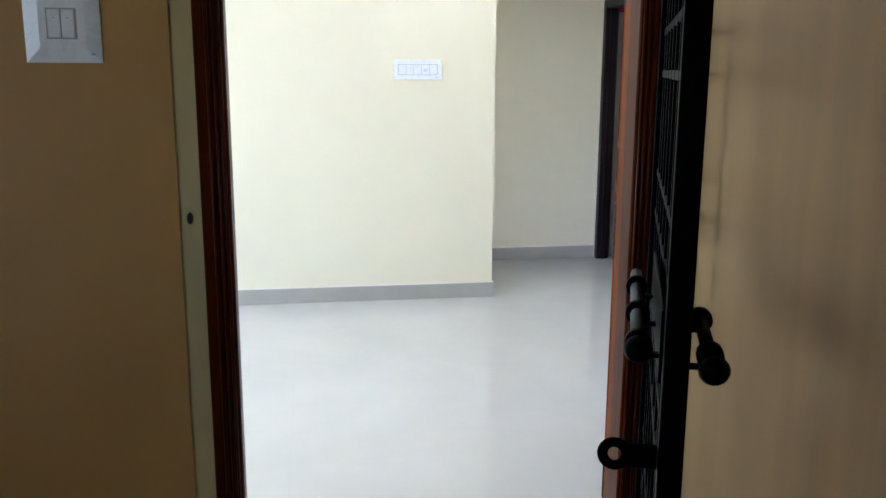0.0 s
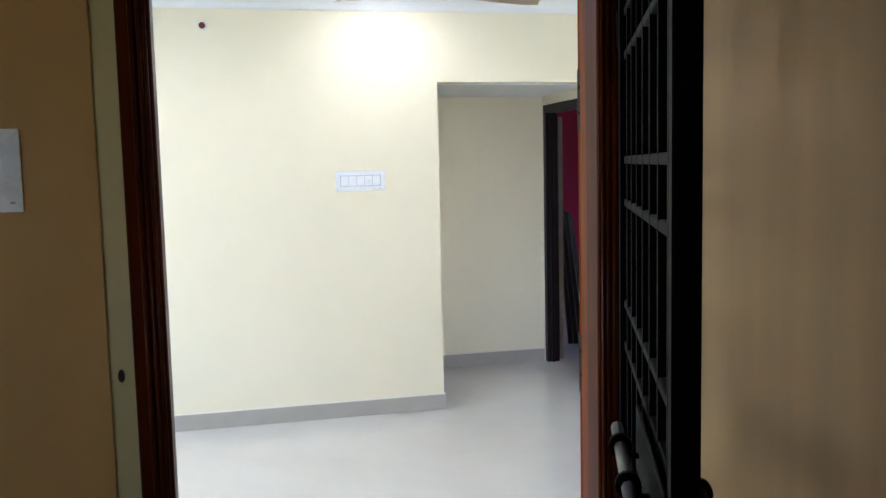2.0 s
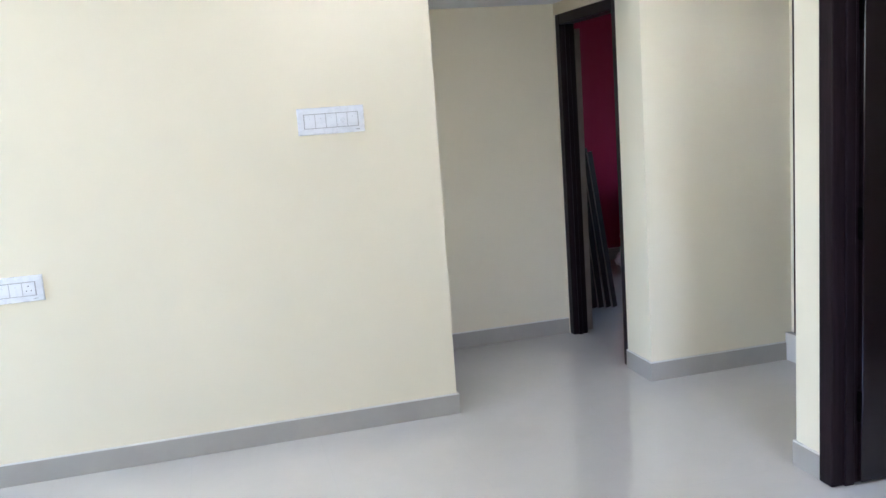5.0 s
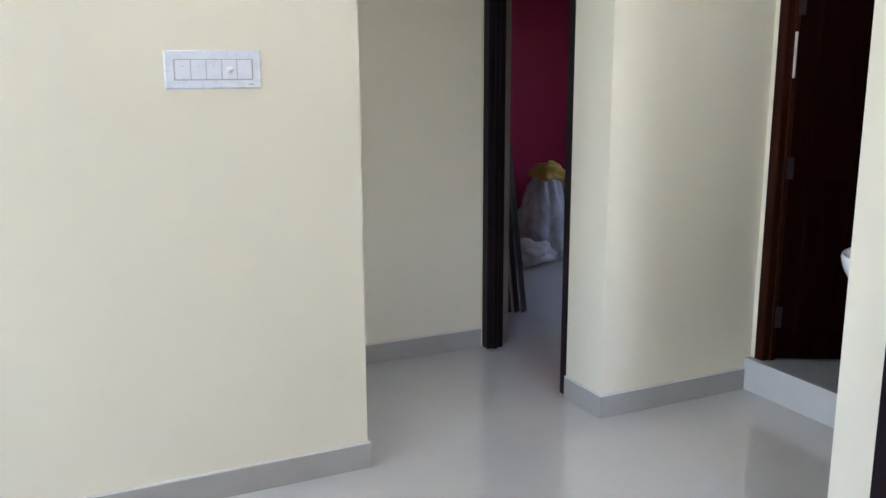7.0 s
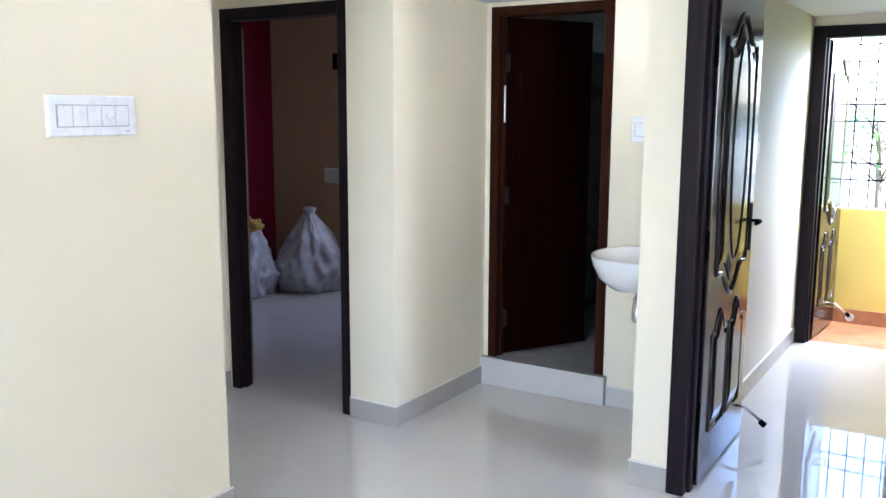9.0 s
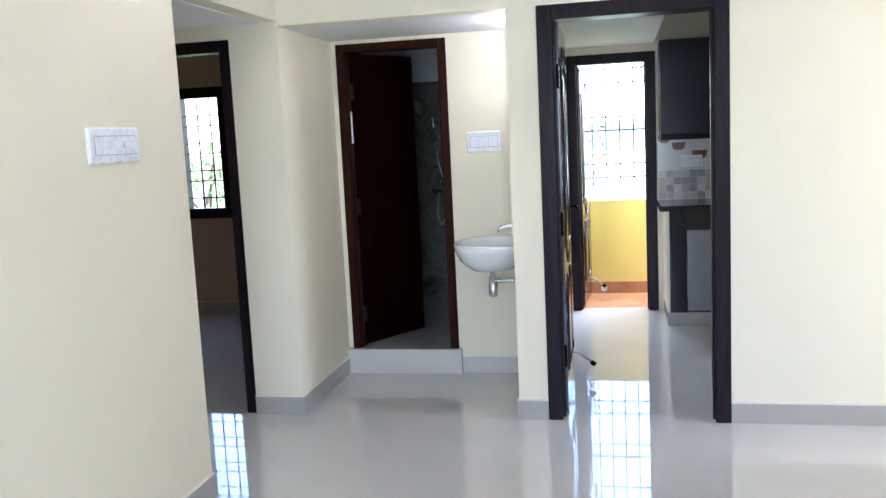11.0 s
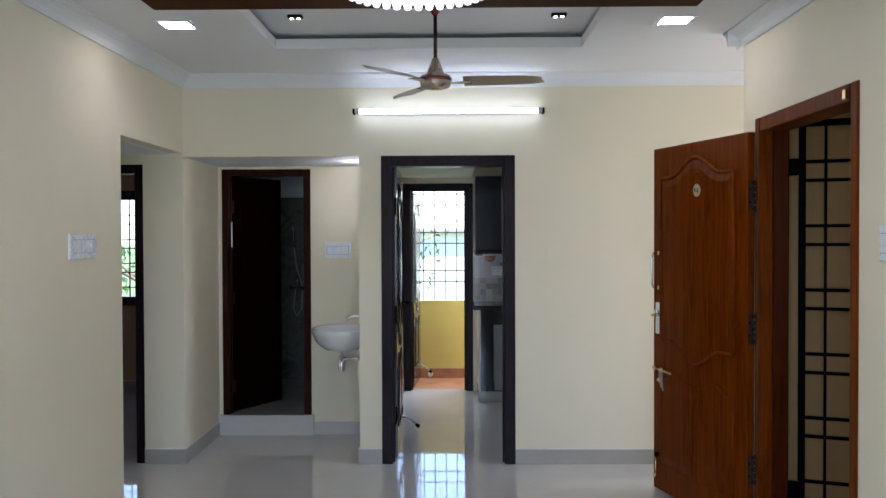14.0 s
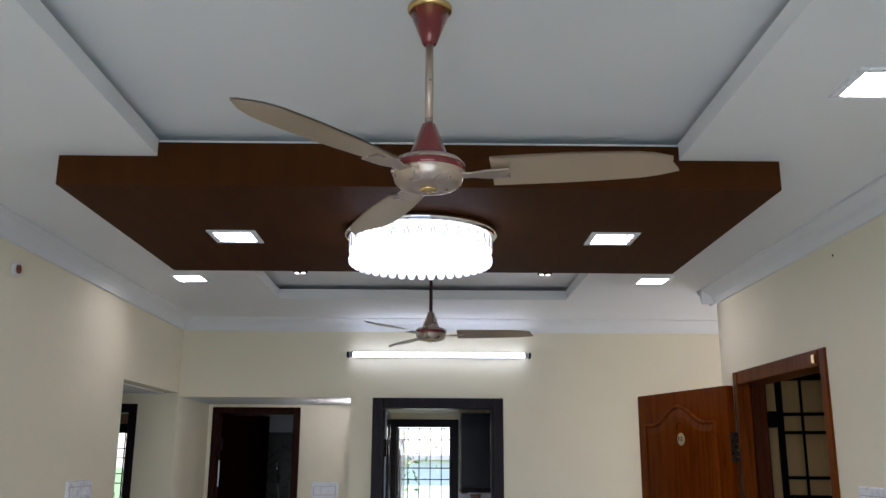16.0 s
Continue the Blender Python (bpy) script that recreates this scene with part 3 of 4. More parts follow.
for off in (0.0, 0.085):
    part("bolt_bracket", box_bm(ub - off - 0.012, ub - off + 0.012, 0, 0.03, 0.725, 0.757, 0.003), M_BRASS, d1)
part("bolt_flap", prism([(ub - 0.10, 0.74), (ub - 0.055, 0.745), (ub - 0.06, 0.69), (ub - 0.075, 0.645), (ub - 0.11, 0.62), (ub - 0.10, 0.68)], 0.026, 0.030), M_STEEL, d1, "dull steel hasp flap")
part("hasp_staple", lathe([(0.016, 0), (0.016, 0.004), (0.008, 0.016), (0, 0.018)], 16, pose(ub - 0.02, 0, 0.672, -90, 0, 0)), M_BRASS, d1, smooth=True)
part("tower_bolt", sweep([(ub, 0.016, 0.20), (ub, 0.016, 0.10)], 0.006, (0, 1, 0)), M_BRASS, d1, smooth=True)
part("bolt_knob", lathe([(0.012, 0), (0.012, 0.014), (0, 0.018)], 14, pose(ub, 0.014, 0.09, -90, 0, 0)), M_BRASS, d1, smooth=True)
part("stop_rubber", lathe([(0.014, 0), (0.016, 0.02), (0, 0.024)], 14, pose(ub, 0.0, 0.215, -90, 0, 0)), M_IRON, d1, smooth=True)
for zz in (0.35, 1.07, 1.75):
    h = part("hinge", box_bm(-0.0025, 0.0, -LT + 0.004, -0.004, zz - 0.078, zz + 0.078), M_HINGE, d1, "dull steel butt hinge")
    for k in range(5):
        part("knuckle", lathe([(0.005, 0), (0.005, 0.027), (0, 0.027)], 12, pose(-0.002, -LT - 0.002, zz - 0.078 + k * 0.032)), M_OLDSTEEL, h)
        part("screw", lathe([(0.0055, 0), (0.005, 0.0012), (0, 0.0012)], 10, pose(-0.0025, -LT / 2 + (0.009 if k % 2 else -0.009), zz - 0.064 + k * 0.032, 0, -90, 0)), M_IRON, h)


def panel_leaf(name, label, W, H, m, material, hardware, ellipse=True, glossy_stop=True, sides=(1, -1), along=-1):
    """A moulded membrane door with an ogee upper panel, a long oval in it, and ogee-topped lower panels."""
    d = thing(name, label, "door", m, kind="structure")
    part("leaf", box_bm(0, W, -0.018, 0.018, 0, H, 0.003), material, d)
    a, b = 0.12 * W / 0.75, W - 0.12 * W / 0.75
    mid = (a + b) / 2
    for s in sides:
        y = 0.018 * s
        o = both(a, b, 0.86, H - 0.10, 0.11)
        moulding(o, y, 0.011, d, material)
        raised([(mid + (x - mid) * 0.84, 1.40 + (z - 1.40) * 0.92) for x, z in o], y, s, d, material)
        if ellipse:
            moulding([(mid + 0.125 * W / 0.75 * math.cos(t), 1.36 + 0.46 * math.sin(t)) for t in [2 * math.pi * i / 40 for i in range(40)]], y + s * 0.009, 0.008, d, material, "oval_moulding")
        for u0, u1 in ((a, mid - 0.03), (mid + 0.03, b)):
            lo = ogee(u0, u1, 0.20, 0.70, 0.09)
            moulding(lo, y, 0.010, d, material)
            raised([((u0 + u1) / 2 + (x - (u0 + u1) / 2) * 0.7, 0.45 + (z - 0.45) * 0.86) for x, z in lo], y, s, d, material)
        lever(d, W - 0.055, y, s, hardware, 1.0, along)
    return d


kd = panel_leaf("door_kitchen", "glossy dark wenge moulded kitchen door, standing open", 0.745, 2.02, pose(0.10, -1.432, 0.01, 0, 0, 0.6), M_GLOSSWENGE, M_IRON)
stopper(kd, 0.66, -0.018, -1, M_STEEL)
for zz in (0.3, 1.0, 1.75):
    part("hinge", box_bm(-0.003, 0.0, -0.016, 0.016, zz - 0.06, zz + 0.06), M_IRON, kd)
bd = panel_leaf("door_balcony", "glossy dark moulded balcony door, opened outwards", 0.60, 1.98, pose(KX + 0.12, -1.415, 0.012, 0, 0, -4), M_GLOSSWENGE, M_CHROME, ellipse=False)
stopper(bd, 0.5, -0.018, -1, M_STEEL)
bl = thing("door_bedroom", "dark wenge bedroom door, opened into the room", "door", pose(0.142, 1.105, 0.01, 0, 0, 89), kind="structure")
part("leaf", box_bm(0, 0.68, -0.018, 0.018, 0, 1.95, 0.003), M_WENGE, bl)
part("leaf_edge", box_bm(-0.002, 0.0, -0.018, 0.018, 0, 1.95), M_PLANKEDGE, bl, "unpainted pale edge")
lever(bl, 0.62, -0.018, -1, M_BRASS)
bt = thing("door_bathroom", "dark reddish bathroom door, standing ajar", "door", pose(XB + 0.06, -0.085, 0.168, 0, 0, -30), kind="structure")
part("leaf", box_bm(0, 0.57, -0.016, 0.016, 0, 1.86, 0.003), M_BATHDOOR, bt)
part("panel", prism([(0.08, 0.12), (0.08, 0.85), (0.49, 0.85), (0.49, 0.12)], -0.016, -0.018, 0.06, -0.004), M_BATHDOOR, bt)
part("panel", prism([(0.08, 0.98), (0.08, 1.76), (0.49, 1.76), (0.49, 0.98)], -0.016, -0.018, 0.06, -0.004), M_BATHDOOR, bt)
lever(bt, 0.52, -0.016, -1, M_IRON, 0.95)
for zz in (0.2, 0.9, 1.62):
    part("hinge", box_bm(-0.012, 0.018, -0.020, -0.016, zz - 0.05, zz + 0.05), M_OLDSTEEL, bt, "dull steel hinge")
part("tower_bolt", box_bm(-0.02, -0.008, -0.026, -0.012, 1.30, 1.50, 0.003), M_STEEL, bt)

# ---------------------------------------------------------------- grille gate outside the entrance
gx0, gy0, gx1, gy1 = -1.447, -3.602, -1.797, -4.53
GW = math.hypot(gx1 - gx0, gy1 - gy0)
gate = thing("grille_gate", "black painted iron grille gate, swung open", "gate", pose(gx0, gy0, 0.04, 0, 0, math.degrees(math.atan2(gy1 - gy0, gx1 - gx0))))
part("stile", box_bm(0, 0.035, -0.0175, 0.0175, 0, 2.1, 0.002), M_IRON, gate)
part("stile", box_bm(GW - 0.035, GW, -0.0175, 0.0175, 0, 2.1, 0.002), M_IRON, gate)
nb = 8
for i in range(1, nb):
    u = i * GW / nb + 0.003
    part("upright", box_bm(u - 0.007, u + 0.007, -0.0085, 0.0085, 0.035, 2.07, 0.002), M_IRON, gate)
rails = [0.0, 2.065] + [0.16 + 0.325 * k + o for k in range(6) for o in (0.0, 0.095)]
for z in rails:
    part("rail", box_bm(0.035, GW - 0.035, -0.008, 0.008, z, z + (0.035 if z in (0.0, 2.065) else 0.017), 0.002), M_IRON, gate)
for z in (0.17, 1.82):
    part("hinge_block", box_bm(-0.045, 0.0, -0.02, 0.02, z, z + 0.085, 0.004), M_IRON, gate)
for y, u0, u1, rings, mat in ((-0.052, GW - 0.50, GW - 0.03, (GW - 0.40, GW - 0.22, GW - 0.06), M_BOLT), (0.045, GW - 0.24, GW + 0.04, (GW - 0.20, GW - 0.02), M_IRON)):
    part("slide_bolt", sweep([(u0, y, 1.09), (u1, y, 1.09)], 0.011, (0, 0, 1)), mat, gate, "steel slide bolt rod", True)
    for u in rings:
        part("bolt_ring", lathe([(0.012, -0.011), (0.019, -0.009), (0.019, 0.009), (0.012, 0.011)], 16, pose(u, y, 1.09, 0, 90, 0)), M_IRON, gate, smooth=True)
        part("bolt_arm", box_bm(u - 0.008, u + 0.008, min(0, y), max(0, y), 1.07, 1.075), M_IRON, gate)
    part("bolt_knob", lathe([(0.0, -0.020), (0.014, -0.016), (0.021, 0.0), (0.014, 0.016), (0.0, 0.020)], 18, pose(u1 + 0.005, y, 1.09, 0, 90, 0)), M_IRON, gate, smooth=True)
part("bolt_plate", box_bm(GW - 0.46, GW - 0.04, -0.022, -0.0175, 1.035, 1.145, 0.002), M_IRON, gate)
part("hasp_loop", sweep([(GW - 0.10, -0.078 - 0.018 * math.cos(t), 0.895 + 0.019 * math.sin(t)) for t in [2 * math.pi * i / 20 for i in range(20)]], 0.0085, (1, 0, 0), True, flat=0.5), M_IRON, gate, smooth=True)
part("hasp_arm", box_bm(GW - 0.106, GW - 0.094, -0.060, -0.0, 0.876, 0.914, 0.002), M_IRON, gate)

# ---------------------------------------------------------------- switch plates


def switch_plate(name, label, w, h, mods, m, category="switch", knob=None, sockets=()):
    """Plate in the local xz plane facing -y, with a bevelled rim, a grey line and modules."""
    t = thing(name, label, category, m)
    bm = bmesh.new()
    loops = []
    for k, y in ((1.0, 0.0), (1.0, -0.004), (0.93 if mods != 2 else 0.62, -0.011), (0.90 if mods != 2 else 0.60, -0.011)):
        ix, iz = w / 2 - (1 - k) * h / 2, h / 2 - (1 - k) * h / 2
        loops.append([bm.verts.new((x, y, z)) for x, z in ((-ix, -iz), (ix, -iz), (ix, iz), (-ix, iz))])
    for a, b in zip(loops, loops[1:]):
        for i in range(4):
            bm.faces.new((a[i], a[(i + 1) % 4], b[(i + 1) % 4], b[i]))
    bm.faces.new(loops[-1])
    bm.faces.new(loops[0][::-1])
    bmesh.ops.recalc_face_normals(bm, faces=bm.faces[:])
    part("plate", bm, M_PLASTIC, t)
    if not mods:
        return t
    mw, mh = (w * 0.80 if mods > 2 else w * 0.36), (h * 0.50 if mods > 2 else h * 0.36)
    part("gasket", box_bm(-mw / 2 - 0.003, mw / 2 + 0.003, -0.0125, -0.010, -mh / 2 - 0.003, mh / 2 + 0.003), M_GREYLINE, t)
    sw = mw / mods
    for i in range(mods):
        x = -mw / 2 + i * sw
        r = part("socket_insert" if i in sockets else "rocker", box_bm(x + 0.0012, x + sw - 0.0012, -0.016, -0.0125, -mh / 2, mh / 2, 0.001), M_PLASTIC, t)
        if i in sockets:
            for px, pz in ((0.5, 0.72), (0.32, 0.36), (0.68, 0.36)):
                part("pin_hole", lathe([(0.0024, 0), (0.0024, 0.0006), (0, 0.0006)], 10, pose(x + sw * px, -0.016, -mh / 2 + mh * pz, 90, 0, 0)), M_DARK, r)
        elif knob == i:
            part("regulator_knob", lathe([(0.012, 0), (0.011, 0.012), (0, 0.013)], 20, pose(x + sw / 2, -0.016, 0, 90, 0, 0)), M_PLASTIC, r, smooth=True)
        else:
            part("mark", box_bm(x + sw / 2 - 0.002, x + sw / 2 + 0.002, -0.0165, -0.016, mh * 0.18, mh * 0.22), M_GREYLINE, r)
    part("maker_mark", box_bm(w * 0.36, w * 0.42, -0.0113, -0.0110, -h * 0.40, -h * 0.375), M_GREYLINE, t)
    return t


def on_wall(x, y, z, face):
    return pose(x, y, z, 0, 0, {"-y": 0, "+y": 180, "-x": -90, "+x": 90}[face])


switch_plate("switch_plate", "white five-module switch plate with a fan regulator", 0.312, 0.124, 5, on_wall(-1.601, 0, 1.514, "-y"), knob=3)
switch_plate("socket_plate", "white socket and switch plate low on the wall", 0.33, 0.115, 5, on_wall(-3.095, 0, 0.885, "-y"), "socket", sockets=(0, 4))
switch_plate("switch_plate", "white three-gang switch plate beside the basin", 0.208, 0.124, 3, on_wall(XB, -0.937, 1.443, "-x"))
switch_plate("switch_plate", "white switch plate beside the entrance", 0.22, 0.135, 3, on_wall(-2.83, YE, 1.53, "+y"))
switch_plate("switch_plate", "white two-gang switch plate on the stairwell wall", 0.160, 0.168, 2, on_wall(-2.82, YO - 0.02, 1.61, "-y"))
switch_plate("socket_plate", "white kitchen socket plate", 0.16, 0.13, 3, on_wall(1.28, KY0, 1.35, "-y"), "socket", sockets=(1,))
switch_plate("socket_plate", "white socket plate over the worktop", 0.16, 0.09, 3, on_wall(KX - 0.012, -2.30, 1.20, "-x"), "socket", sockets=(0, 1))
switch_plate("socket_plate", "white socket plate on the bedroom wall", 0.22, 0.13, 3, on_wall(BX, 2.62, 0.95, "-x"), "socket", sockets=(0,))
tagged(link("blank_plate", box_bm(-0.004, 0, -2.586, -2.474, 1.371, 1.483, 0.001), M_WALL), "cream painted blank junction cover", "cover plate")
hole = link("latch_hole", lathe([(0.007, 0), (0.007, 0.001), (0, 0.001)], 16, pose(-2.572, YO - 0.0165, 1.17, 90, 0, 0) @ Matrix.Diagonal((1, 2.0, 1, 1))), M_DARK)
tagged(hole, "dark latch hole in the plaster band", "hole", "", "structure")
ph = thing("pipe_stub", "cut pipe stub end in the wall", "pipe", pose(-2.52, 0, 2.46, 90, 0, 0))
part("collar", lathe([(0.028, 0), (0.028, 0.016), (0.020, 0.018), (0.020, 0.0)], 20), M_WHITE, ph, smooth=True)
part("pipe", lathe([(0.019, 0), (0.019, 0.024), (0.014, 0.024), (0.013, 0.004), (0, 0.004)], 20), M_PIPE, ph, "brown pipe end", True)
wm = link("wall_plug_hole", lathe([(0.006, 0), (0.006, 0.001), (0, 0.001)], 12, pose(-2.69, YE + 0.0005, 2.506, -90, 0, 0)), M_DARK)
tagged(wm, "small dark plug hole in the wall", "hole", "", "structure")
wm = link("wall_plug_hole", lathe([(0.008, 0), (0.008, 0.001), (0, 0.001)], 12, pose(-3.29, -0.0005, 1.10, 90, 0, 0)), M_DARK)
tagged(wm, "small dark plug hole above the socket plate", "hole", "", "structure")

# ---------------------------------------------------------------- ceiling lights and fans
tube = thing("tube_light", "lit white tube light on the wall", "tube light", pose(-0.05, -1.812, 2.395))
part("batten", box_bm(0.012, 0.05, -0.58, 0.58, -0.016, 0.016, 0.003), M_PLASTIC, tube)
part("diffuser", lathe([(0.017, -0.60), (0.017, 0.60)], 20, pose(0, 0, 0, 90, 0, 0)), M_TUBE, tube, "glowing tube", True)
for s in (-1, 1):
    part("end_cap", lathe([(0.019, 0), (0.019, 0.028), (0.015, 0.03), (0, 0.03)], 18, pose(0, s * 0.60, 0, -90 * s, 0, 0)), M_GREYLINE, tube, smooth=True)
    part("lamp_holder", box_bm(-0.014, 0.05, s * 0.63, s * 0.645, -0.019, 0.019, 0.004), M_IRON, tube)


def panel_light(x, y, z):
    t = thing("square_downlight", "lit square white downlight in the ceiling", "downlight", pose(x, y, z), "square downlights")
    a, b = 0.095, 0.072
    for r in ((-a, a, -a, -b), (-a, a, b, a), (-a, -b, -b, b), (b, a, -b, b)):
        part("rim", box_bm(r[0], r[1], r[2], r[3], -0.006, 0.002, 0.002), M_PLASTIC, t)
    part("diffuser", box_bm(-b, b, -b, b, -0.003, 0.001), M_PANEL, t, "glowing diffuser")


for x, y, z in ((-2.76, -0.98, 2.55), (-2.77, -2.48, 2.55), (-1.43, -0.43, HC), (-1.455, -2.975, HC), (-4.03, -2.93, HC), (-4.03, -0.43, HC)):
    panel_light(x, y, z)


def spot(x, y):
    t = thing("spotlight", "small twin spotlight recessed in the tray", "spotlight", pose(x, y, HS), "tray spotlights")
    part("housing", box_bm(-0.022, 0.022, -0.04, 0.04, -0.016, 0.0, 0.003), M_OLDSTEEL, t, "dark metal housing")
    for o in (-0.018, 0.018):
        part("bulb", lathe([(0.010, -0.020), (0.010, -0.015), (0, -0.015)], 14, pose(0, o, 0)), M_SPOT, t)


spot(-1.25, -1.005)
spot(-1.25, -2.41)


def ceiling_fan(x, y, top, hub, turn, bell, rod, cover, words):
    """Three-blade fan: canopy, rod, motor, blades on irons. hub is the motor's height, bell the canopy's."""
    f = thing("ceiling_fan", "beige and maroon three-blade ceiling fan, hanging at rest", "ceiling fan", pose(x, y, hub, 0, 0, turn), "ceiling fans")
    h = top - hub
    part("canopy", lathe([(0.014, h - bell), (0.018, h - bell + 0.006), (0.048, h - 0.012)], 32), M_FANRED, f, "maroon bell canopy", True)
    part("canopy_ring", lathe([(0.049, h - 0.014), (0.053, h - 0.01), (0.053, h - 0.002), (0.045, h)], 32), M_BRASS, f, "brass ring", True)
    part("rod", lathe([(0.0095, 0.12), (0.0095, h - bell + 0.008)], 16), rod, f, smooth=True)
    part("lower_cover", lathe([(0.048, 0.036), (0.045, 0.044), (0.016, 0.122), (0.0105, 0.126)], 32), cover, f, words, True)
    part("motor", lathe([(0.046, 0.038), (0.074, 0.033), (0.084, 0.022), (0.084, 0.004), (0.080, 0.001), (0.080, -0.006), (0.076, -0.018), (0.066, -0.028), (0.046, -0.033), (0.044, -0.030), (0.030, -0.031), (0.0, -0.033)], 40), M_FANBODY, f, smooth=True)
    part("motor_band", lathe([(0.0835, 0.004), (0.0855, 0.006), (0.0855, 0.019), (0.0835, 0.021)], 40), M_FANRED, f, "maroon band", True)
    part("cap", lathe([(0.020, -0.031), (0.019, -0.036), (0.010, -0.040), (0.0, -0.041)], 24), M_BRASS, f, "brass bottom cap", True)
    for k in range(3):
        m = pose(0, 0, 0, 0, 0, 120 * k)
        part("blade_iron", prism([(0.076, -0.016), (0.10, -0.014), (0.13, -0.026), (0.185, -0.03), (0.185, 0.03), (0.13, 0.026), (0.10, 0.014), (0.076, 0.016)], -0.002, 0.002), M_FANBODY, f).matrix_basis = m @ pose(0, 0, -0.004, 90, 0, 0)
        bm = bmesh.new()
        n = 10
        rows = []
        for i in range(n + 1):
            s = i / n
            xx = 0.145 + 0.395 * s
            hw = 0.056 + 0.012 * math.sin(math.pi * s) - (0.030 * max(0, s - 0.86) / 0.14)
            tip = 0.02 * s
            rows.append([(xx, -hw + tip * 0.4, 0.014 * (1 - 0.4 * s)), (xx, 0.0, 0.002), (xx + 0.015 * s, hw * 0.9, -0.014 * (1 - 0.4 * s))])
        for dz in (0.0, 0.004):
            rings = [[bm.verts.new((a, b, c + dz)) for a, b, c in r] for r in rows]
            for p, q in zip(rings, rings[1:]):
                for j in range(2):
                    bm.faces.new((p[j], q[j], q[j + 1], p[j + 1]) if dz else (p[j + 1], q[j + 1], q[j], p[j]))
        part("blade", bm, M_BLADE, f, smooth=True).matrix_basis = m


ceiling_fan(-4.238, -1.757, HS, 2.318, -100, 0.098, M_FANBODY, M_FANRED, "maroon cone cover")
# same fan model: chandelier light coloured into the cover, shade into the rod
ceiling_fan(-1.43, -1.757, HS, 2.345, -96, 0.05, M_FANROD_SHADED, M_FANBODY, "cone cover coloured champagne for the chandelier's light on it")

ch = thing("chandelier", "lit round crystal drum chandelier with glass beads", "chandelier", pose(-2.855, -1.72, 2.55))
part("base_plate", lathe([(0.28, -0.03), (0.294, -0.026), (0.294, -0.002), (0.285, 0.0)], 64), M_CHROME, ch, "polished round base plate", True)
part("drum", lathe([(0.272, -0.03), (0.274, -0.07), (0.272, -0.110), (0.258, -0.117), (0.2, -0.111), (0.0, -0.109)], 72), M_CRYSTAL, ch, "glowing acrylic drum", True)
for k in range(40):
    a = 2 * math.pi * k / 40
    part("bead", lathe([(0, -0.019), (0.012, -0.014), (0.0165, 0.0), (0.012, 0.014), (0, 0.019)], 10, pose(0.262 * math.cos(a), 0.262 * math.sin(a), -0.121)), M_BEAD, ch, smooth=True)
for k in range(36):
    a = 2 * math.pi * k / 36
    c, sn = math.cos(a), math.sin(a)
    pts = [(0.276 * c - sn * 0.008 * q, 0.276 * sn + c * 0.008 * q, -0.036 - 0.045 * p) for q, p in ((0, 0), (0.5, 0.4), (1, 0.8), (0.6, 1), (-0.6, 1), (-1, 0.8), (-0.5, 0.4))]
    part("engraved_drop", sweep(pts, 0.002, (c, sn, 0), True, 4), M_GREYLINE, ch)

# ---------------------------------------------------------------- wash basin on the side of the kitchen wall
wb = thing("wash_basin", "white ceramic wall-hung wash basin with chrome tap", "wash basin", pose(0.58, -1.2, 0.862))
bm = bmesh.new()
rings = []
for sc, z, dp in ((0.30, -0.165, 0.18), (0.62, -0.15, 0.195), (0.85, -0.10, 0.205), (0.97, -0.035, 0.21), (1.0, 0.0, 0.21), (0.985, 0.008, 0.21), (0.93, 0.004, 0.21), (0.80, -0.05, 0.21), (0.5, -0.10, 0.205), (0.12, -0.115, 0.205)):
    ring = []
    for i in range(36):
        a = 2 * math.pi * i / 36
        x, y = 0.26 * sc * math.cos(a), dp + 0.21 * sc * math.sin(a)
        if math.sin(a) < 0:
            y = max(y, 0.0) if sc < 0.9 else dp - (dp * (abs(math.sin(a)) ** 0.45))
        ring.append(bm.verts.new((x, y, z)))
    rings.append(ring)
for a, b in zip(rings, rings[1:]):
    for i in range(36):
        j = (i + 1) % 36
        bm.faces.new((a[i], a[j], b[j], b[i]))
bm.faces.new(rings[0][::-1])
bm.faces.new(rings[-1])
bmesh.ops.recalc_face_normals(bm, faces=bm.faces[:])
part("bowl", bm, M_CERAMIC, wb, smooth=True)
part("drain", lathe([(0.024, -0.117), (0.024, -0.112), (0, -0.112)], 18, pose(0, 0.23, 0)), M_CHROME, wb)
tap = part("tap", sweep([(0, 0.045, 0.0), (0, 0.045, 0.06), (0, 0.06, 0.09), (0, 0.10, 0.098), (0, 0.145, 0.085), (0, 0.155, 0.06)], 0.011, (1, 0, 0), seg=12), M_CHROME, wb, "chrome tap", True)
part("tap_lever", sweep([(0, 0.045, 0.06), (0, 0.035, 0.11), (0, 0.03, 0.135)], 0.006, (1, 0, 0)), M_CHROME, wb, smooth=True)
part("bottle_trap", lathe([(0.014, -0.165), (0.014, -0.20), (0.022, -0.205), (0.022, -0.24), (0.027, -0.245), (0.027, -0.31), (0.02, -0.32), (0, -0.32)], 24, pose(0, 0.20, 0)), M_CHROME, wb, "chrome bottle trap", True)
part("waste_pipe", sweep([(0, 0.20, -0.225), (0, 0.0, -0.225)], 0.014, (0, 0, 1), seg=14), M_CHROME, wb, smooth=True)
part("pipe_flange", lathe([(0.03, 0), (0.026, 0.008), (0.014, 0.01)], 20, pose(0, 0.0, -0.225, -90, 0, 0)), M_CHROME, wb, smooth=True)
part("fixing_bolt", box_bm(0.10, 0.115, 0, 0.03, -0.145, -0.13, 0.003), M_STEEL, wb)

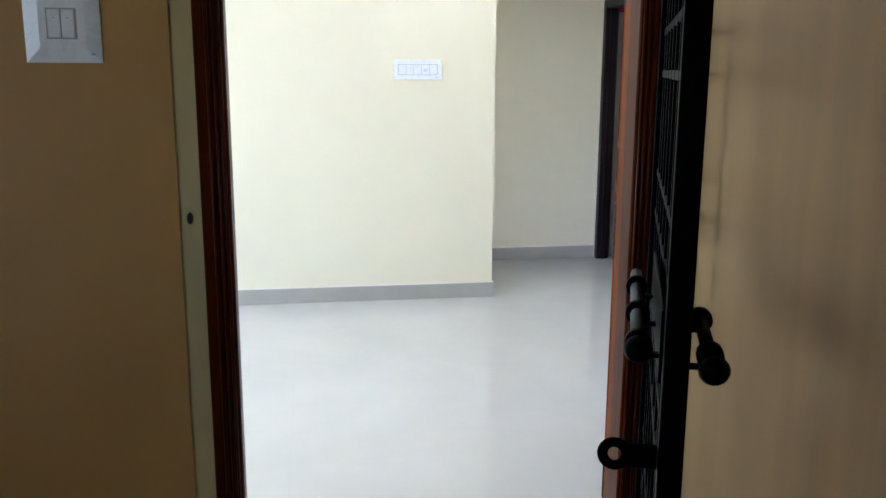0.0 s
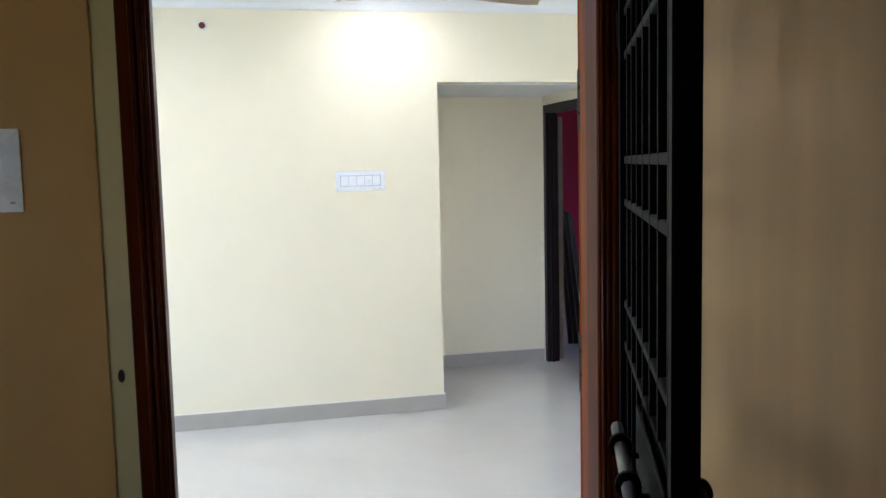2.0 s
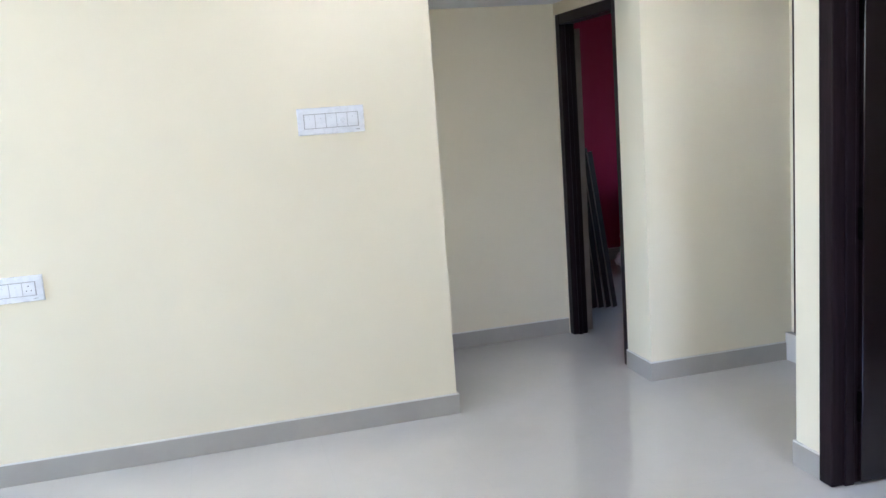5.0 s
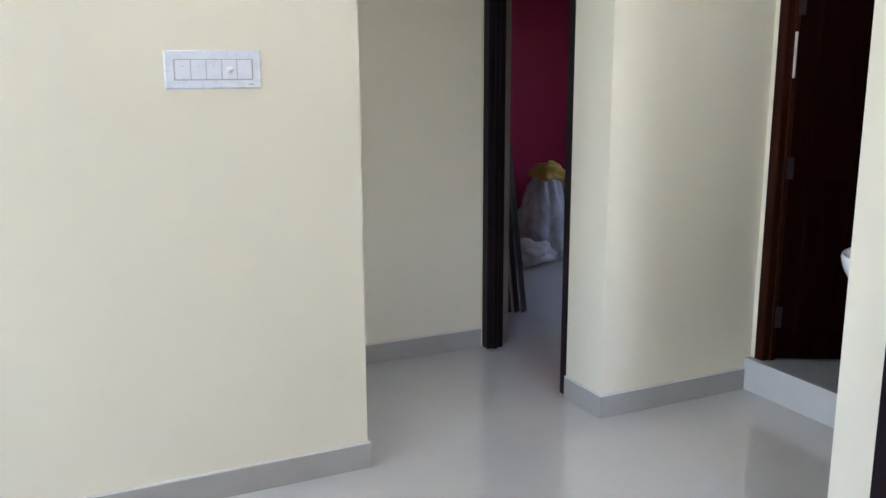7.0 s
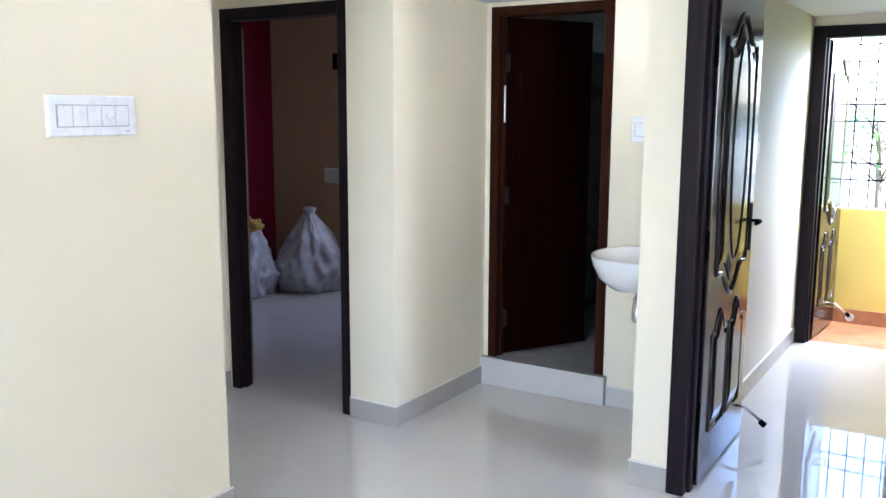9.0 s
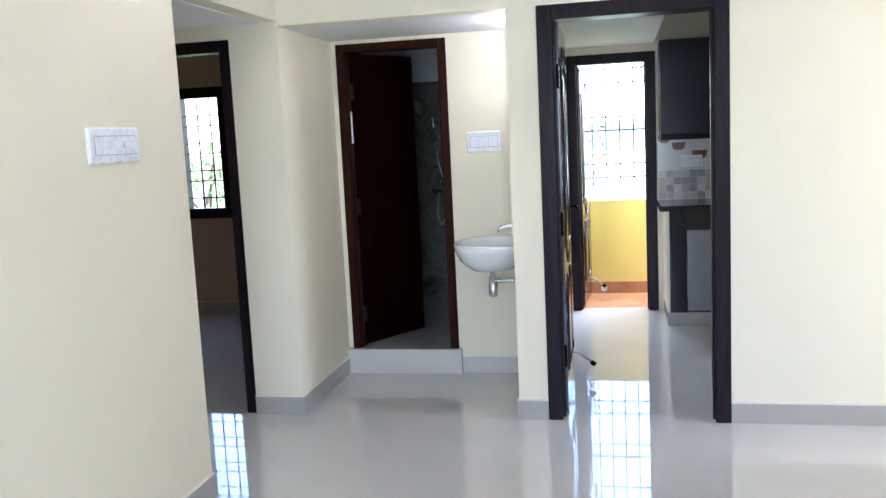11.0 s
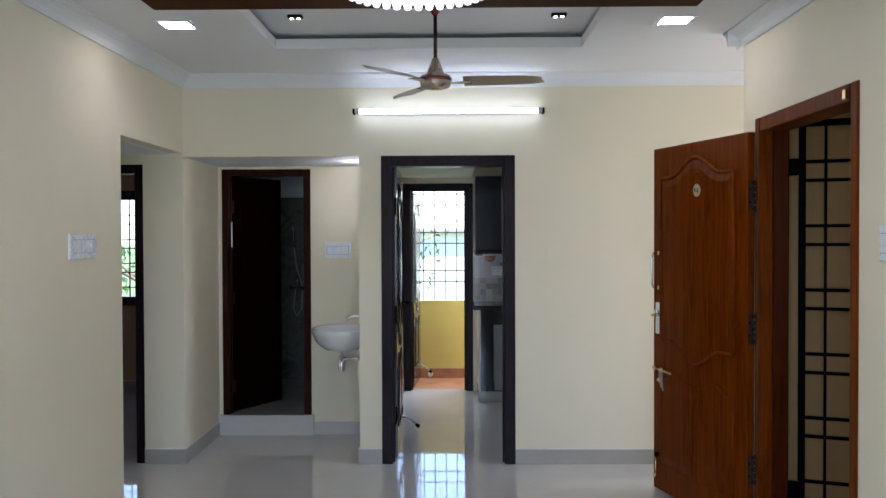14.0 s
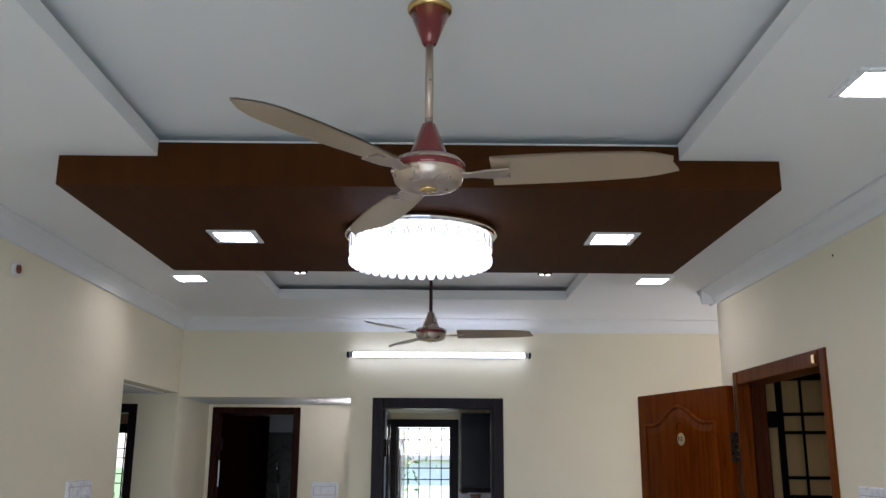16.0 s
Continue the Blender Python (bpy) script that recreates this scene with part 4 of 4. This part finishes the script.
# bulb over the basin
wl = thing("wall_lamp", "small lit tube lamp under the recess ceiling", "wall lamp", pose(0.40, -1.184, 2.10, 180, 0, 0))
part("lamp_holder", lathe([(0.015, 0), (0.015, 0.02), (0.012, 0.024)], 20), M_PLASTIC, wl, smooth=True)
part("bulb", lathe([(0.011, 0.024), (0.012, 0.03), (0.012, 0.15), (0.006, 0.156)], 20), M_BULB, wl, "glowing tube bulb", True)

# shower in the bathroom
sh = thing("shower_set", "chrome hand shower and mixer on the marble wall", "shower", pose(2.6, -0.32, 0.145))
part("mixer", box_bm(-0.06, 0.0, -0.09, 0.09, 0.88, 0.93, 0.012, 2), M_CHROME, sh)
part("mixer_handle", sweep([(-0.06, 0, 0.905), (-0.10, 0, 0.95), (-0.12, 0, 0.99)], 0.010, (0, 1, 0)), M_CHROME, sh, smooth=True)
part("hand_shower", sweep([(-0.05, 0.04, 1.30), (-0.06, 0.045, 1.42), (-0.09, 0.05, 1.50)], 0.014, (0, 1, 0)), M_CHROME, sh, smooth=True)
part("shower_bracket", box_bm(-0.05, 0, 0.02, 0.06, 1.34, 1.38, 0.006), M_CHROME, sh)
part("hose", sweep([(-0.05, 0.04, 1.30), (-0.05, 0.02, 1.12), (-0.05, -0.04, 0.90), (-0.05, -0.03, 0.70), (-0.05, 0.02, 0.62), (-0.05, 0.05, 0.70), (-0.05, 0.03, 0.88)], 0.006, (1, 0, 0)), M_STEEL, sh, smooth=True)
fd_ = thing("floor_drain", "round steel floor drain", "drain", pose(2.30, -0.45, 0.146))
part("grate", lathe([(0.055, 0), (0.055, 0.003), (0.045, 0.004), (0, 0.003)], 24), M_STEEL, fd_)

# ---------------------------------------------------------------- kitchen
cu = thing("kitchen_counter", "grey kitchen base unit with dark granite sides", "base cabinet", pose(2.17, -2.07, 0))
part("plinth", box_bm(0, KX - 2.17, -1.4, 0, 0, 0.10, 0.002), M_SKIRT, cu)
part("side_panel", box_bm(0, KX - 2.17, -0.02, 0, 0.10, 0.86), M_WALL, cu, "pale painted end panel")
part("front_frame", box_bm(0.0, 0.02, -0.14, -0.02, 0.10, 0.86), M_GRANITE, cu, "black granite upright")
part("front_rail", box_bm(0.0, 0.02, -1.4, -0.14, 0.72, 0.86), M_GRANITE, cu, "black granite rail")
for k in range(3):
    part("cabinet_door", box_bm(0.005, 0.02, -0.14 - 0.41 * (k + 1), -0.145 - 0.41 * k, 0.11, 0.715, 0.002), M_GREYDOOR, cu, "grey laminate door")
wt = thing("worktop", "polished black granite worktop", "worktop", pose(2.13, -2.02, 0.86))
part("slab", box_bm(0, KX - 2.13 - 0.012, -1.45, 0, 0, 0.04, 0.012, 3), M_GRANITE, wt)
uc = thing("wall_cabinet", "dark charcoal laminate wall cabinet", "wall cabinet", pose(KX - 0.32, -2.05, 1.42))
part("carcass", box_bm(0.018, 0.308, -1.2, 0, 0, 0.70, 0.002), M_CABINET, uc)
for k in range(3):
    dr = part("cabinet_door", box_bm(0, 0.017, -0.40 * (k + 1) + 0.003, -0.40 * k, 0.0, 0.70, 0.002), M_CABINET, uc)
part("light_pelmet", box_bm(0, 0.308, -1.2, 0, -0.045, -0.001, 0.002), M_WENGE, uc)
sp = struct("backsplash", boxes((KX - 0.008, KX, KY1, -2.035, 0.90, 1.42)), M_GROUT, "glazed kitchen backsplash tiles", "backsplash")
rnd = random.Random(4)
for r in range(9):
    for c in range(14):
        y, z = -2.04 - 0.06 * (c + 1), 0.903 + 0.0575 * r
        if r < 4:
            part("tile", box_bm(KX - 0.012, KX - 0.008, y + 0.001, y + 0.059, z, z + 0.056), M_SPLASH[rnd.choice((0, 1, 2, 3))], sp)
for c in range(3):
    y = -2.04 - 0.30 * (c + 1)
    part("tile", box_bm(KX - 0.012, KX - 0.008, y + 0.001, y + 0.299, 1.135, 1.415), M_SPLASH[0], sp)
for y, z, s in ((-2.09, 1.385, 0.05), (-2.20, 1.33, 0.055), (-2.36, 1.26, 0.06), (-2.50, 1.33, 0.05)):
    cup = [(-s, 0.35 * s), (-0.8 * s, -0.5 * s), (-0.35 * s, -0.75 * s), (0.35 * s, -0.75 * s), (0.8 * s, -0.5 * s), (s, 0.35 * s)]
    ob = part("cup_print", prism(cup, 0, 0.0008), M_CUP, sp, "printed brown cup motif")
    ob.matrix_basis = pose(KX - 0.0121, y, z, 0, 0, 90)

# balcony
struct("floor_balcony", boxes((KX + 0.12, 3.55, -3.2, -0.9, -0.10, -0.005)), M_TERRACOTTA, "terracotta tiled balcony floor", "floor")
struct("wall_balcony", boxes((3.55, 3.67, -3.2, -0.9, -0.1, 0.84), (3.55, 3.67, -3.2, -0.9, 2.32, 2.5), (KX + 0.12, 3.67, -1.02, -0.9, -0.1, 2.5), (KX + 0.12, 3.67, -3.2, -3.08, -0.1, 2.5)), M_YELLOW, "yellow painted balcony parapet")
struct("baseboard_balcony", box_bm(3.538, 3.55, -3.08, -1.02, -0.005, 0.10, 0.002), M_TERRACOTTA, "terracotta balcony skirting", "skirting")
struct("ceiling_balcony", boxes((KX + 0.12, 3.8, -3.2, -0.9, 2.5, 2.62)), M_WHITE, "white balcony soffit", "ceiling")
dn = thing("balcony_drain", "white drain spout in the balcony skirting", "pipe", pose(3.538, -1.58, 0.04, 0, -90, 0))
part("spout", lathe([(0.028, 0), (0.028, 0.02), (0.02, 0.02), (0.018, 0.002), (0, 0.002)], 20), M_PLASTIC, dn, smooth=True)
gr = thing("balcony_grille", "thin dark iron safety grille above the parapet", "grille", pose(3.60, -3.08, 0.84))
for k in range(1, 17):
    part("bar", box_bm(-0.006, 0.006, k * 0.1211 - 0.005, k * 0.1211 + 0.005, 0, 1.48), M_IRON, gr)
for z in (0.20, 0.32, 0.62, 0.74, 1.04, 1.16, 1.40):
    part("rail", box_bm(-0.004, 0.004, 0, 2.06, z, z + 0.011), M_IRON, gr)

# bedroom window
win = thing("window_bedroom", "dark wooden casement window with an iron grille", "window", pose(BX + 0.03, WY0, WZ0), kind="structure")
ww, wh = WY1 - WY0, WZ1 - WZ0
for r in ((0, 0.09, 0, wh), (ww - 0.09, ww, 0, wh), (0.09, ww - 0.09, 0, 0.09), (0.09, ww - 0.09, wh - 0.09, wh)):
    part("window_frame", box_bm(-0.04, 0.06, r[0], r[1], r[2], r[3], 0.003), M_WENGE, win)
part("mullion", box_bm(-0.035, 0.055, ww / 2 - 0.08, ww / 2 + 0.08, 0.09, wh - 0.09, 0.003), M_WENGE, win)
for s in (-1, 1):
    part("sash_stile", box_bm(-0.048, -0.035, ww / 2 + s * 0.04 - 0.036, ww / 2 + s * 0.04 + 0.036, 0.08, wh - 0.08, 0.004), M_WENGE, win)
for k in (1, 2, 5, 6):
    u = 0.09 + (ww - 0.18) * k / 7
    part("grille_bar", box_bm(0.02, 0.032, u - 0.005, u + 0.005, 0.09, wh - 0.09), M_IRON, win)
for k in range(1, 8):
    z = 0.09 + (wh - 0.18) * (k - (0.25 if k % 2 else 0)) / 8
    part("grille_bar", box_bm(0.022, 0.030, 0.09, ww - 0.09, z - 0.005, z + 0.005), M_IRON, win)
cl = thing("wall_socket_box", "black bracket high on the bedroom wall", "bracket", pose(BX, 2.55, 1.95))
part("box", box_bm(-0.03, 0, -0.05, 0.05, -0.07, 0.07, 0.006), M_IRON, cl)

# sacks, planks and bundles in the bedroom


def sack(name, label, x, y, r, h, seed, material, lean=0.0, tie=True):
    """A filled sack: a lumpy, sagging body with folds that run to a gathered neck."""
    rg = random.Random(seed)
    t = thing(name, label, "sack", pose(x, y, 0, 0, 0, rg.uniform(0, 360)))
    bm = bmesh.new()
    rows, seg = 40, 80
    ph = [rg.uniform(0, 6.28) for _ in range(8)]
    rings = []
    for i in range(rows + 1):
        s = i / rows
        rad = r * (0.86 + 0.16 * math.sin(min(1, s * 2.2) * math.pi * 0.5)) * (1 - (max(0, s - 0.22) / 0.78) ** 1.25 * (0.84 if tie else 0.55))
        ring = []
        for k in range(seg):
            a = 2 * math.pi * k / seg
            f = 1 + 0.05 * math.sin(3 * a + ph[0]) + 0.04 * math.sin(5 * a + ph[1] + s * 3) + (0.03 + 0.07 * s) * math.sin(11 * a + ph[2] + s * 2.5) * s
            f += 0.16 * noise.noise((1.6 * math.cos(a) + seed, 1.6 * math.sin(a), 3 * s)) - 0.24 * abs(noise.noise((3.4 * math.cos(a) + seed, 3.4 * math.sin(a), 3.5 * s + 7)))
            f += 0.07 * noise.noise((6 * math.cos(a) + seed, 6 * math.sin(a), 8 * s)) - 0.07 * abs(noise.noise((9 * math.cos(a), 9 * math.sin(a) + seed, 9 * s)))
            ring.append(bm.verts.new((rad * f * math.cos(a) + lean * s * s * h, rad * f * math.sin(a), s * h + 0.02 * math.sin(4 * a + ph[3]) * s)))
        rings.append(ring)
    for a, b in zip(rings, rings[1:]):
        for k in range(seg):
            j = (k + 1) % seg
            bm.faces.new((a[k], a[j], b[j], b[k]))
    bm.faces.new(rings[0][::-1])
    bm.faces.new(rings[-1])
    part("body", bm, material, t, smooth=True)
    if tie:
        part("neck", lathe([(r * 0.14, h - 0.03), (r * 0.10, h), (r * 0.20, h + 0.06), (r * 0.08, h + 0.075)], 18, pose(lean * h, 0, 0)), material, t, smooth=True)
    return t


def crumple(name, label, x, y, z, r, seed, material, category="cloth"):
    bm = bmesh.new()
    bmesh.ops.create_icosphere(bm, subdivisions=4, radius=r)
    for v in bm.verts:
        v.co *= 1 + 0.5 * noise.noise(v.co * (1.6 / r) + Vector((seed, 0, 0))) - 0.3 * abs(noise.noise(v.co * (4.0 / r) + Vector((0, seed, 0))))
        v.co.z *= 0.62
    ob = link(name, bm, material, True)
    ob.matrix_basis = pose(x, y, z)
    return tagged(ob, label, category)


sack("sack", "grey woven plastic sack tied at the neck", 2.37, 2.56, 0.34, 0.63, 3, M_BAG, 0.06)
sack("sack", "stuffed grey sack with yellow cloth on top", 1.90, 2.90, 0.30, 0.52, 8, M_BAG, 0.0, False)
sack("sack", "slumped grey sack against the maroon wall", 1.60, 3.0, 0.27, 0.64, 12, M_BAG, 0.0, False)
crumple("crumpled_cloth", "crumpled dull yellow cloth on a sack", 1.85, 2.88, 0.57, 0.15, 1, M_CLOTH)
crumple("crumpled_cloth", "crumpled dull yellow cloth on a sack", 1.62, 3.0, 0.68, 0.14, 7, M_CLOTH)
crumple("crumpled_cloth", "crumpled dull yellow cloth on a sack", 1.99, 2.93, 0.55, 0.11, 2, M_CLOTH)
crumple("crumpled_cloth", "orange-yellow cloth scrap beside a sack", 1.36, 2.86, 0.06, 0.11, 5, M_CLOTH)
crumple("plastic_bag", "crumpled small white plastic bag on the floor", 1.30, 2.70, 0.115, 0.17, 9, M_PAPER, "bag")
for k, (u, lean) in enumerate(((0.42, 4.5), (0.465, 6.2), (0.515, 7.6), (0.56, 9.2))):
    pl = thing("skirting_plank", "dark laminate plank leaning beside the door", "plank", pose(u, 1.64 - 0.015 * k, 0.008, 0, -lean, 4 + 5 * k), "leaning planks")
    part("board", box_bm(-0.022, 0.022, -0.006, 0.006, 0, 1.22 - 0.02 * k, 0.001), M_PLANK, pl)
    part("edge_strip", box_bm(-0.0235, -0.022, -0.006, 0.006, 0, 1.22 - 0.02 * k), M_PLANKEDGE, pl)

# ---------------------------------------------------------------- outside
struct("ground", boxes((-60, 400, -300, 300, -3.4, -3.3)), M_GRASS, "green meadow below the flat", "ground")


def tree(x, y, h, r, seed, n=420):
    rg = random.Random(seed)
    t = thing("tree", "leafy green tree behind the building", "tree", pose(x, y, -3.3), "garden trees")
    bm = bmesh.new()
    tips = []
    sweep([(0, 0, 0), (0.05, 0.02, h * 0.3), (0.0, 0.08, h * 0.55), (0.05, 0.0, h * 0.8)], 0.12, (0, 1, 0), bm=bm)
    for k in range(9):
        a, z0 = rg.uniform(0, 6.28), h * rg.uniform(0.35, 0.7)
        e = Vector((r * 0.75 * math.cos(a), r * 0.75 * math.sin(a), z0 + h * rg.uniform(0.12, 0.3)))
        sweep([(0, 0, z0), (e.x * 0.5, e.y * 0.5, z0 + (e.z - z0) * 0.65), e], 0.04, Vector((math.sin(a), -math.cos(a), 0)), bm=bm, seg=6)
        tips += [e, e * 0.75 + Vector((0, 0, z0 * 0.25))]
    part("trunk", bm, M_BARK, t, smooth=True)
    bm = bmesh.new()
    for k in range(n):
        c = rg.choice(tips) + Vector((rg.gauss(0, 0.33), rg.gauss(0, 0.33), rg.gauss(0, 0.28))) * r * 0.6
        m = Matrix.Translation(c) @ Euler((rg.uniform(0, 6), rg.uniform(0, 6), rg.uniform(0, 6))).to_matrix().to_4x4()
        s = rg.uniform(0.07, 0.15)
        v = [bm.verts.new(m @ Vector(p)) for p in ((-s, 0, 0), (0, -s * 0.45, 0.1 * s), (s, 0, 0), (0, s * 0.45, 0.1 * s))]
        bm.faces.new(v)
    part("crown", bm, M_LEAF, t)


def palm(x, y, h, seed):
    rg = random.Random(seed)
    t = thing("palm_tree", "young palm with arching fronds behind the balcony", "palm tree", pose(x, y, -3.3))
    part("trunk", lathe([(0.13, 0), (0.10, h * 0.5), (0.09, h)], 14), M_BARK, t, smooth=True)
    for k in range(15):
        a, droop = 2 * math.pi * k / 15 + rg.uniform(-0.2, 0.2), rg.uniform(0.4, 1.1)
        bm = bmesh.new()
        L = rg.uniform(1.2, 1.7)
        path = [Vector((L * s * math.cos(a), L * s * math.sin(a), h + 0.8 * s - droop * 1.5 * s * s)) for s in [i / 12 for i in range(13)]]
        sweep(path, 0.012, (-math.sin(a), math.cos(a), 0), bm=bm, seg=5)
        side = Vector((-math.sin(a), math.cos(a), 0))
        for i in range(1, 13):
            for sg in (-1, 1):
                p = path[i]
                tip = p + side * sg * 0.34 + (path[i] - path[i - 1]) * 1.6 - Vector((0, 0, 0.12))
                w = (path[i] - path[i - 1]).normalized() * 0.02
                bm.faces.new([bm.verts.new(q) for q in (p - w, p + w, tip)])
        part("frond", bm, M_LEAF, t)


for i, (x, y, h, r) in enumerate(((27, -5.6, 7.4, 2.6), (30, 0.8, 6.6, 2.6), (14, 5.0, 4.8, 1.6), (16, 8.5, 5.4, 2.0), (24, 3.5, 6.0, 2.4))):
    tree(x, y, h, r, 20 + i)
palm(9.5, -3.5, 6.0, 3)
hs = thing("house", "pale rendered neighbouring house with a flat roof", "house", pose(34, -9, -3.3))
part("wall", box_bm(0, 7, 0, 12, 0, 4.9), M_HOUSE, hs)
part("roof", box_bm(-0.3, 7.3, -0.3, 12.3, 4.9, 5.1), M_ROOF, hs)
for y in (1.2, 3.4):
    wdw = part("window", box_bm(-0.03, 0.05, y, y + 1.2, 1.0, 2.3), M_WENGE, hs)
    part("pane", box_bm(-0.035, -0.03, y + 0.07, y + 1.13, 1.07, 2.23), M_GLASS, wdw)
